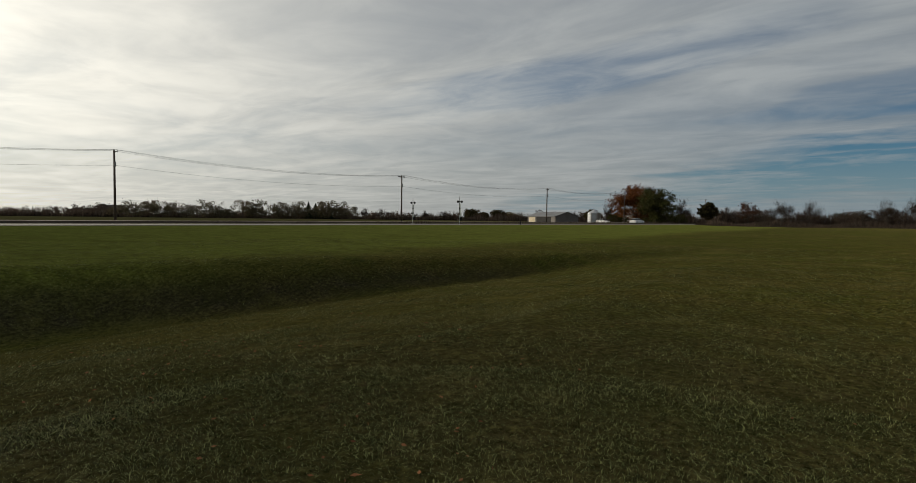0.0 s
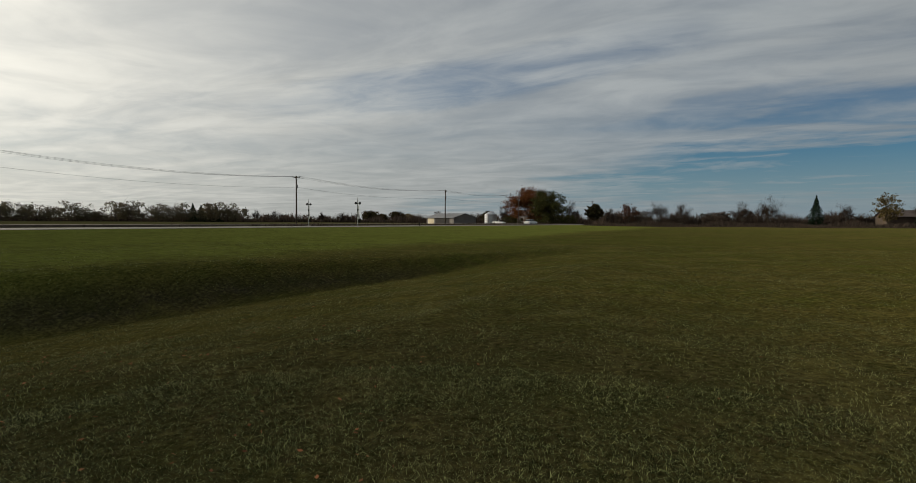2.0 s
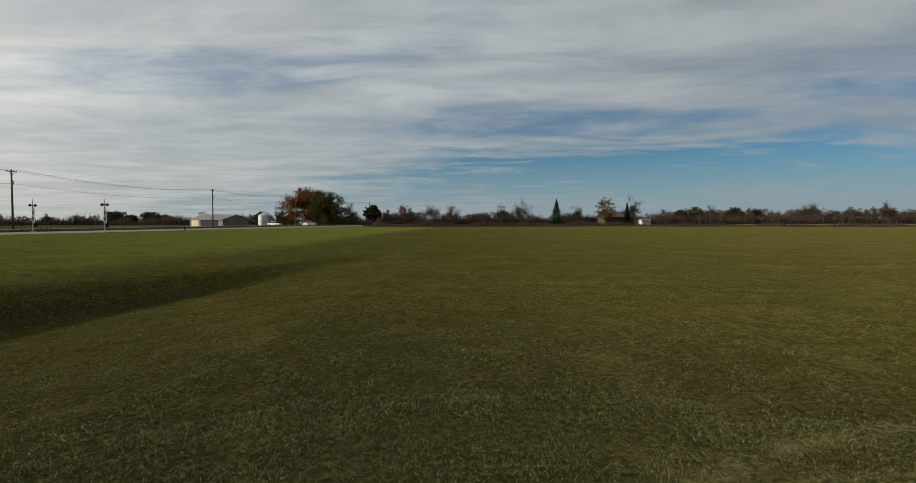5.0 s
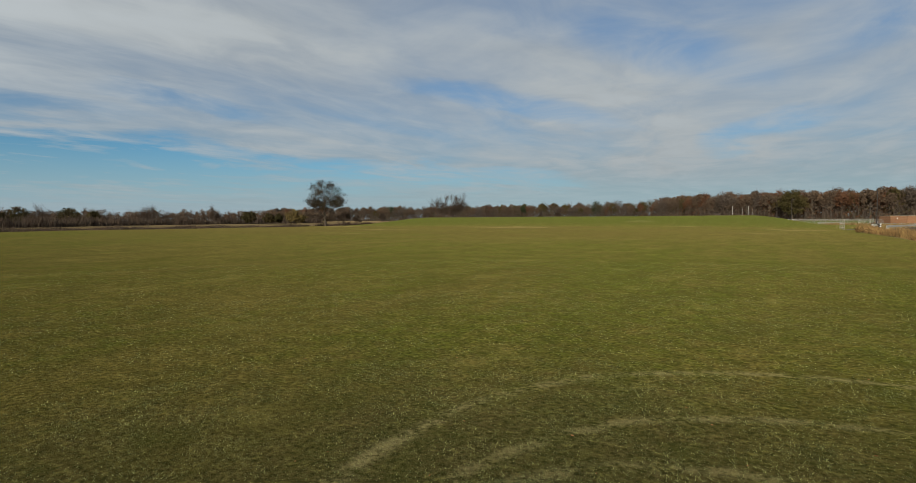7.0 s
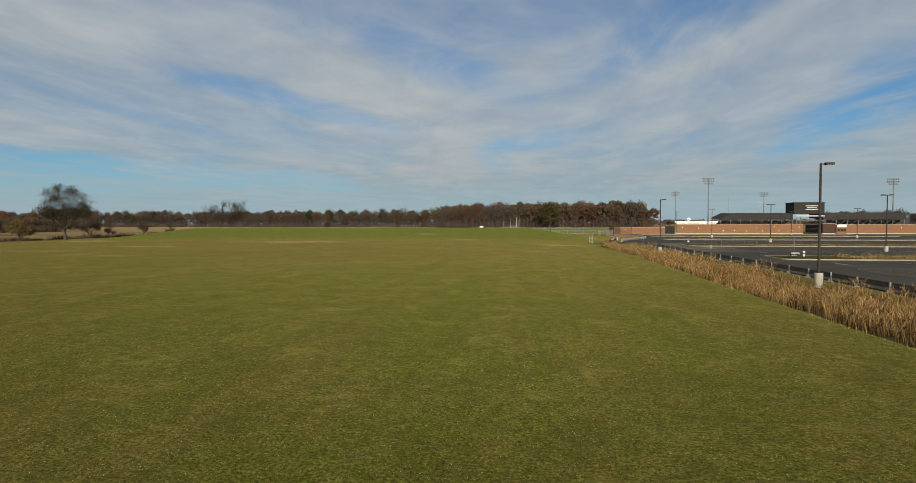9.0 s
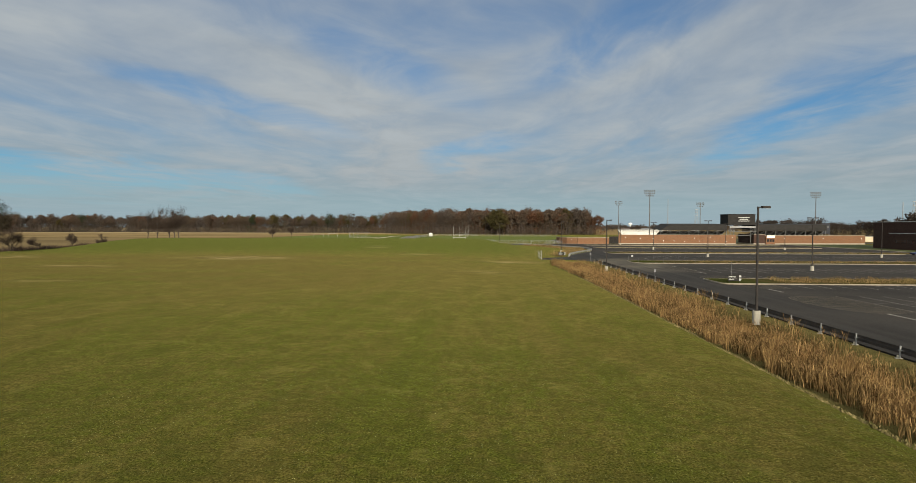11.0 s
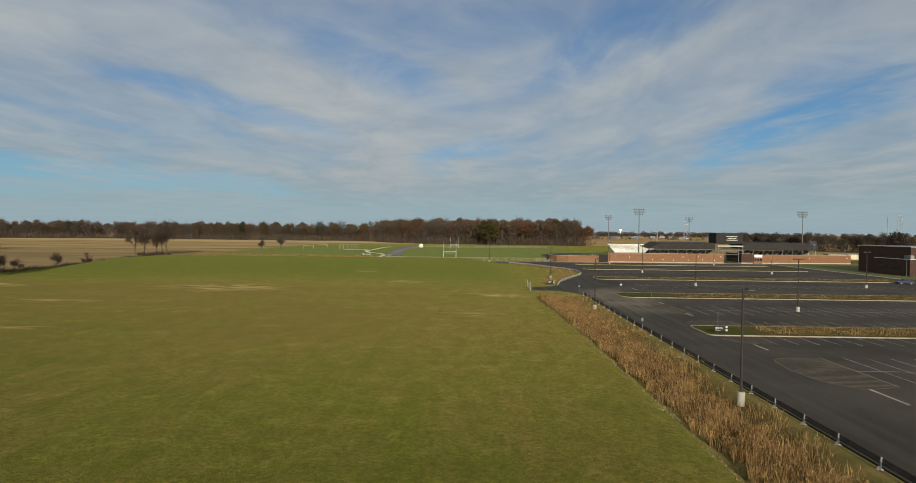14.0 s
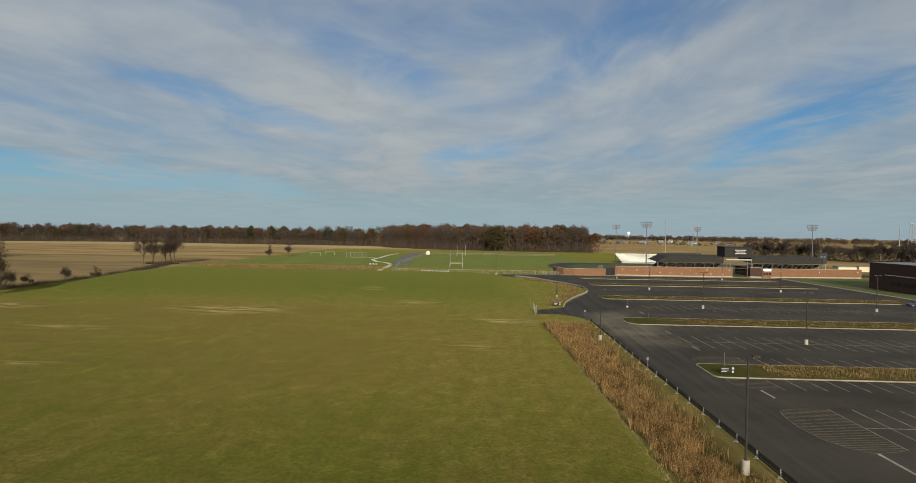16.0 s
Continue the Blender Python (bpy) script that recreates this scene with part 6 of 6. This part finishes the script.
mixed_woods(along([(-760, 640), (-500, 720), (-270, 700), (-120, 690)], 7.0, 3, 9, 1.13, 0.2), "north_woods", "trees of a long autumn wood beyond the stubble",
            (("woods", "dull brown", lambda x: 1.6), ("grey", "bare grey", lambda x: 1.3), ("wood_russet", "russet", lambda x: 0.35 if x < -330 else 0.6), ("wood_olive", "olive", lambda x: 0.2 if x < -420 else 0.8), ("wood_pine", "dark green", lambda x: 0.05 if x < -330 else 0.25)))
mixed_woods(along([(-120, 660), (-60, 610), (20, 585), (112, 580)], 6.2, 4, 9, 1.36, 0.15), "near_woods", "trees of the tall wood beyond the playing fields",
            (("woods", "brown", lambda x: 1.4), ("grey", "bare grey", lambda x: 1.5 if x < -40 else 0.5), ("wood_russet", "russet", lambda x: 0.3 if x < -30 else 1.3), ("wood_olive", "olive", lambda x: 0.25)))
merge("woods_interior", along([(-765, 662), (-505, 744), (-270, 726), (-118, 714)], 8.0, 1, 6, 0.90, 0.1) + along([(-112, 690), (-52, 640), (24, 615), (108, 610)], 7.0, 1, 6, 1.02, 0.1), "crowded interior of the woods", M_LEAF["woods"], M_BARK, LOW)
merge("wood_end", [(112 + random.uniform(-7, 7), 586 + random.uniform(-8, 22), random.uniform(0.8, 1.15)) for k in range(9)], "russet trees at the rounded end of the tall wood", M_LEAF["wood_russet"], M_BARK)
tree("wood_olive", 11.0, 566.0, 28.0, 24.0, "huge olive-brown tree at the front of the tall wood", 171, 9000, 1.0, low=0.12)
merge("east_woods", along([(480, 340), (330, 430), (242, 520)], 7.0, 3, 10, 0.74), "bare woods east of the stadium", M_LEAF["east"], M_BARK_PALE)
merge("east_interior", along([(486, 356), (338, 446), (250, 538)], 7.0, 1, 6, 0.56, 0.1), "dark interior of the eastern woods", M_LEAF["east"], M_BARK, LOW)
merge("school_trees", along([(320, 250), (262, 285), (225, 310)], 6.0, 2, 7, 0.80), "bare trees behind the school", M_LEAF["east"], M_BARK_PALE)
merge("far_treeline", along([(1500, 900), (900, 1500), (200, 1900)], 15.0, 3, 30, 0.80, 0.3), "far tree line beyond the fields", M_LEAF["woods"], M_BARK, LOW)
merge("village_trees", along([polar(-11.0, 1040), polar(-18, 1060), polar(-26, 1080)], 6.5, 1, 8, 0.34, 0.5) + along([polar(-11.0, 1720), polar(-18, 1740), polar(-26, 1760)], 11.0, 2, 14, 0.85, 0.3), "dull trees among the far houses", M_LEAF["grey"], M_BARK, LOW)
merge("south_belt", along([polar(138.5, 250), polar(149, 262), polar(160, 272)], 3.8, 2, 6, 0.36, 0.4), "belt of dull autumn trees south of the road", M_LEAF["dull"], M_BARK, LOW)
merge("south_far_belt", along([polar(118, 330), polar(130, 330), polar(141, 320)], 4.6, 2, 6, 0.20, 0.4) + along([polar(159.5, 300), polar(164.5, 310)], 4.2, 2, 6, 0.30, 0.3) + along([polar(157, 420), polar(185, 430)], 7, 2, 8, 0.27, 0.3), "far belt of low trees beyond the railway", M_LEAF["brush"], M_BARK, LOW)
merge("west_belt", along([polar(101, 205), polar(92.5, 212), polar(84, 222), polar(74, 250)], 3.2, 2, 5, 0.24, 0.35), "thin belt of bare scrub west of the field", M_LEAF["brush"], M_BARK, LOW)
merge("evergreen_belt", along([polar(92.6, 230), polar(90.2, 228)], 1.8, 2, 3, 0.25, 0.1), "row of dark evergreen trees west of the field", M_LEAF["spruce"], M_BARK, LOW)
merge("northwest_belt", along([polar(74, 380), polar(62, 380), polar(52, 400), polar(43, 460)], 3.8, 2, 7, 0.47, 0.25), "belt of low autumn woods northwest", M_LEAF["woods"], M_BARK, LOW)
merge("farm_trees", along([polar(119, 250), polar(108, 240), polar(101, 232)], 3.6, 2, 5, 0.24, 0.35), "belt of bare trees behind the farm", M_LEAF["brush"], M_BARK, LOW)
merge("farm_scrub", along([polar(112, 200), polar(104, 196)], 2.2, 2, 4, 0.17, 0.4), "dark scrub round the farm", M_LEAF["olive"], M_BARK, LOW)


def brush(name, path, wide, high, density, label, mat, lean=0.35, thick=1.0):
    """A ragged line of thin bare stems."""
    g = np.random.default_rng(len(name) * 7)
    vs, fs, k = [], [], 0
    for (xa, ya), (xb, yb) in zip(path, path[1:]):
        d = math.hypot(xb - xa, yb - ya)
        n = int(d * wide * density)
        s_, o = g.uniform(0, 1, n), g.normal(0, wide * 0.3, n)
        x, y = xa + (xb - xa) * s_ - (yb - ya) / d * o, ya + (yb - ya) * s_ + (xb - xa) / d * o
        clump = 0.68 + 0.32 * np.sin(s_ * d * 0.37 + 2) * np.sin(s_ * d * 0.13)
        h = high * clump * g.uniform(0.35, 1.2, n)
        v_, f_ = strips(np.stack([x, y, ground_height(x, y) - 0.05], 1), h, g.uniform(0.06, 0.2, n) * thick, g.normal(0, lean, (n, 2)), g.uniform(0, 6.3, n), 2)
        vs.append(v_)
        fs += [q + k for q in f_]
        k += len(v_)
    tagged(new(name, array_mesh(name, np.concatenate(vs), fs, mat)), label, "brush", kind="stuff")


brush("west_scrub", [polar(112, 215), polar(92, 224), polar(75, 246), polar(60, 345), polar(45, 420)], 9, 6.0, 6.0, "dark scrub at the foot of the western trees", M_LEAF["brush"], thick=2.0)
brush("south_scrub", [polar(112, 240), polar(125, 262), polar(140, 268), polar(152, 276), polar(168, 292)], 8, 5.0, 5.0, "dark scrub at the foot of the southern trees", M_LEAF["brush"], thick=2.0)
brush("hedge_brush", [polar(103, 162), polar(96, 163), polar(86, 168), polar(76, 172)], 7, 2.0, 12.0, "tangled bare brush along the field's west edge", M_LEAF["brush"])
brush("west_hedge_brush", [polar(76, 172), polar(62, 185), polar(52, 200), polar(46, 208)], 5, 1.4, 12.0, "low bare brush along the field's west edge", M_LEAF["brush"])
brush("fence_line_brush", [(-151, 150), (-151, 178), (-150, 200), (-154, 225), (-165, 262), (-173, 287)], 5, 2.4, 8.0, "bare brush along the stubble field", M_LEAF["hedge"])
brush("clump_brush", [(-185, 289), (-177, 291), (-169, 293)], 3, 2.6, 12.0, "dark shrubs at the foot of the bare trees", M_LEAF["dark"])
brush("woods_edge_brush", [(-120, 650), (-60, 600), (20, 575), (112, 570)], 8, 3.0, 3.0, "green and brown brush at the foot of the woods", M_LEAF["wood_olive"])
brush("slender_trunks", [(-122, 656), (-60, 605), (20, 580), (114, 575)], 14, 15.0, 0.55, "slender pale trunks crowding the wood's edge", M_LEAF["grey"], 0.05, 2.2)
brush("far_slender_trunks", [(-760, 636), (-500, 716), (-270, 696), (-120, 686)], 14, 12.0, 0.4, "slender pale trunks along the far wood", M_LEAF["grey"], 0.05, 2.4)
brush("field_edge_weeds", [polar(104, 152), polar(90, 158), polar(76, 165), polar(60, 180), polar(47, 203)], 3, 0.7, 25.0, "dark dry weeds along the edge of the mown field", M_LEAF["brush"])
brush("bank_brush", [(-250, -30), (-120, -62), (-30, -85), (40, -100)], 4, 0.9, 4.0, "dry weeds along the railway bank", M_LEAF["brush"])


# ---- reeds ----
def reeds(name, n, sample, low, high, wide, mat, label, seed, plumes=False):
    g = np.random.default_rng(seed)
    x, y = sample(g, n)
    h = (low + (high - low) * g.uniform(0, 1, n) ** 0.7) * (0.75 + 0.25 * np.sin(x * 1.3 + 1) * np.sin(y * 0.8)) * (0.85 + 0.15 * np.sin(y * 0.23))
    clump = g.normal(0, 1, (n, 2)) * 0.16 + np.stack([np.sin(x * 2.1 + y * 0.7), np.cos(y * 1.9 + x)], 1) * 0.10
    v_, f_ = strips(np.stack([x, y, ground_height(x, y) - 0.03], 1), h, g.uniform(0.6, 1.3, n) * wide, clump, g.uniform(0, 6.3, n), 3)
    m = n // 3
    pick = g.integers(0, n, m)
    s_ = g.uniform(0.35, 0.85, m)
    base = np.stack([x[pick], y[pick], ground_height(x[pick], y[pick]) + h[pick] * s_], 1)
    base[:, :2] += clump[pick] * (h[pick] * s_ ** 1.7)[:, None]
    lv, lf = strips(base, h[pick] * g.uniform(0.2, 0.4, m), np.full(m, wide * 1.3), g.normal(0, 0.8, (m, 2)), g.uniform(0, 6.3, m), 2)
    tagged(new(name, array_mesh(name, np.concatenate([v_, lv]), f_ + [q + len(v_) for q in lf], mat)), label, "reeds", kind="stuff")
    if plumes:
        m = n // 6
        pick = g.integers(0, n, m)
        tip = np.stack([x[pick], y[pick], ground_height(x[pick], y[pick]) - 0.03 + h[pick] * 0.86], 1)
        tip[:, :2] += clump[pick] * (h[pick] * 0.86)[:, None]
        pv, pf = strips(tip, g.uniform(0.16, 0.34, m), np.full(m, wide * 1.7), clump[pick] * 2.2 + g.normal(0, 0.35, (m, 2)), g.uniform(0, 6.3, m), 3)
        tagged(new("reed_plumes", array_mesh("reed_plumes", pv, pf, M_PLUME)), "pale feathery seed heads on top of the reeds", "reeds", kind="stuff")


def ditch(g, n):
    y = g.uniform(4, 121, n)
    y = np.where(np.sin(y * 1.9) * np.sin(y * 0.77 + 1) < -0.45, y + 0.9, y)
    left = 15.7 - (y - 47) * 0.031 - 0.018 * np.maximum(y - 65, 0) + 0.35 * np.sin(y * 0.7) + 0.25 * np.sin(y * 2.3)
    right = 22.2 + 0.5 * np.sin(y * 0.33) + 0.3 * np.sin(y * 1.7)
    s_ = np.clip(g.normal(0.44, 0.24, n), 0, 1)
    return left + (right - left) * s_, y


reeds("ditch_reeds", 90000, ditch, 0.8, 1.85, 0.020, M_REED, "tall tan dry reeds in the ditch beside the drive", 5, True)


def isle(x0, x1, y0, y1):
    return lambda g, n: (g.uniform(x0, x1, n), y0 + (y1 - y0) * g.uniform(0, 1, n))


reeds("island_reeds", 20000, isle(41, 132, 79.8, 86.2), 0.35, 1.15, 0.045, M_REED_PALE, "pale dry reeds on an island of the lot", 6)
reeds("second_island_reeds", 14000, isle(45, 132, 124, 132), 0.35, 1.0, 0.05, M_REED_PALE, "pale dry reeds on an island of the lot", 7)
reeds("far_island_grass", 5000, isle(40, 128, 171, 177), 0.3, 0.8, 0.07, M_REED_PALE, "thin dry grass on an island of the lot", 8)
reeds("pond_reeds", 9000, lambda g, n: ((lambda a, r: (-101 + np.cos(a) * r * 50, 282 + np.sin(a) * r * 14))(g.uniform(0, 6.283, n), np.sqrt(g.uniform(0.05, 1, n)))), 1.3, 2.3, 0.09, M_REED_PALE, "tan dry reeds round the pond", 9)


def bend_bank(g, n):
    s_ = g.uniform(0, 1, n)
    y = 152 + s_ * 88
    edge = np.interp(y, [150, 158, 166, 182, 190, 201, 210, 222, 240], [19, 21, 23.5, 30.5, 33, 33.8, 32, 26.5, 17])
    return edge - np.abs(g.normal(0, 1, n)) * (1.1 + 2.0 * np.sin(s_ * 3.14)), y


reeds("bend_reeds", 8000, bend_bank, 0.6, 1.5, 0.05, M_REED_PALE, "dry reeds on the bank inside the bend", 10)
brush("verge_weeds", [(22.2, 6), (22.3, 60), (21.9, 118)], 1.5, 0.13, 80.0, "green and brown weeds between reeds and drive", leafage("verge_weeds", (0.045, 0.040, 0.014), (0.15, 0.115, 0.05), (0.10, 0.065, 0.03), 0.6))
brush("reed_edge_grass", [(15.4, 8), (14.9, 47), (13.2, 116)], 0.8, 0.22, 90.0, "rough grass along the edge of the reeds", leafage("edge_grass", (0.08, 0.075, 0.025), (0.24, 0.19, 0.09), (0.07, 0.075, 0.02), 0.5))


# ---- grass blades near the take-off place ----
def grass():
    g = np.random.default_rng(3)
    sets = ((2.2, 5.0, 6400, 0.018, 0.055, 0.0038), (5.0, 10.0, 2000, 0.018, 0.052, 0.0075), (10.0, 19.0, 420, 0.02, 0.05, 0.016), (19.0, 34.0, 80, 0.02, 0.05, 0.028))
    vs, fs, k = [], [], 0
    for r0, r1, per, h0, h1, wide in sets:
        a0, a1 = radians(-65), radians(185)
        n = int((r1 * r1 - r0 * r0) * (a1 - a0) / 2 * per)
        r, a = np.sqrt(g.uniform(r0 * r0, r1 * r1, n)), g.uniform(a0, a1, n)
        x, y = 1.0 - np.sin(a) * r, -0.4 + np.cos(a) * r
        keep = x < 14.0
        x, y = x[keep], y[keep]
        n = len(x)
        tuft = 0.7 + 0.3 * np.sin(x * 3.1 + 1.7 * np.sin(y * 2.3)) * np.sin(y * 3.7 + 1.3 * np.sin(x * 1.9))
        v_, f_ = strips(np.stack([x, y, ground_height(x, y) - 0.006], 1), g.uniform(h0, h1, n) * tuft, wide * g.uniform(0.6, 1.3, n), g.normal(0, 1.0, (n, 2)), g.uniform(0, 6.3, n), 2 if r1 < 6 else 1)
        vs.append(v_)
        fs += [q + k for q in f_]
        k += len(v_)
    tagged(new("grass", array_mesh("grass", np.concatenate(vs), fs, M_BLADE)), "short mown grass with dry straw-coloured blades", "grass", kind="stuff")


grass()


def litter():
    g = np.random.default_rng(8)
    n = 260
    a, r = g.uniform(radians(-50), radians(180), n), 2.5 + 9 * g.uniform(0, 1, n) ** 1.2
    a = np.where(g.uniform(0, 1, n) < 0.55, g.uniform(radians(125), radians(170), n), a)
    x, y = 1.0 - np.sin(a) * r, -0.4 + np.cos(a) * r
    c = np.stack([x, y, ground_height(x, y) + 0.045], 1)
    v_, f_ = leaf_quads(g, c, 0.042)
    v_[:, 2] = np.repeat(c[:, 2], 4) + (v_[:, 2] - np.repeat(c[:, 2], 4)) * 0.4
    tagged(new("fallen_leaves", array_mesh("fallen_leaves", v_, f_, leafage("fallen_leaves", (0.13, 0.05, 0.025), (0.32, 0.15, 0.07), None))), "scattered brown fallen leaves in the grass", "leaves", kind="stuff")


litter()
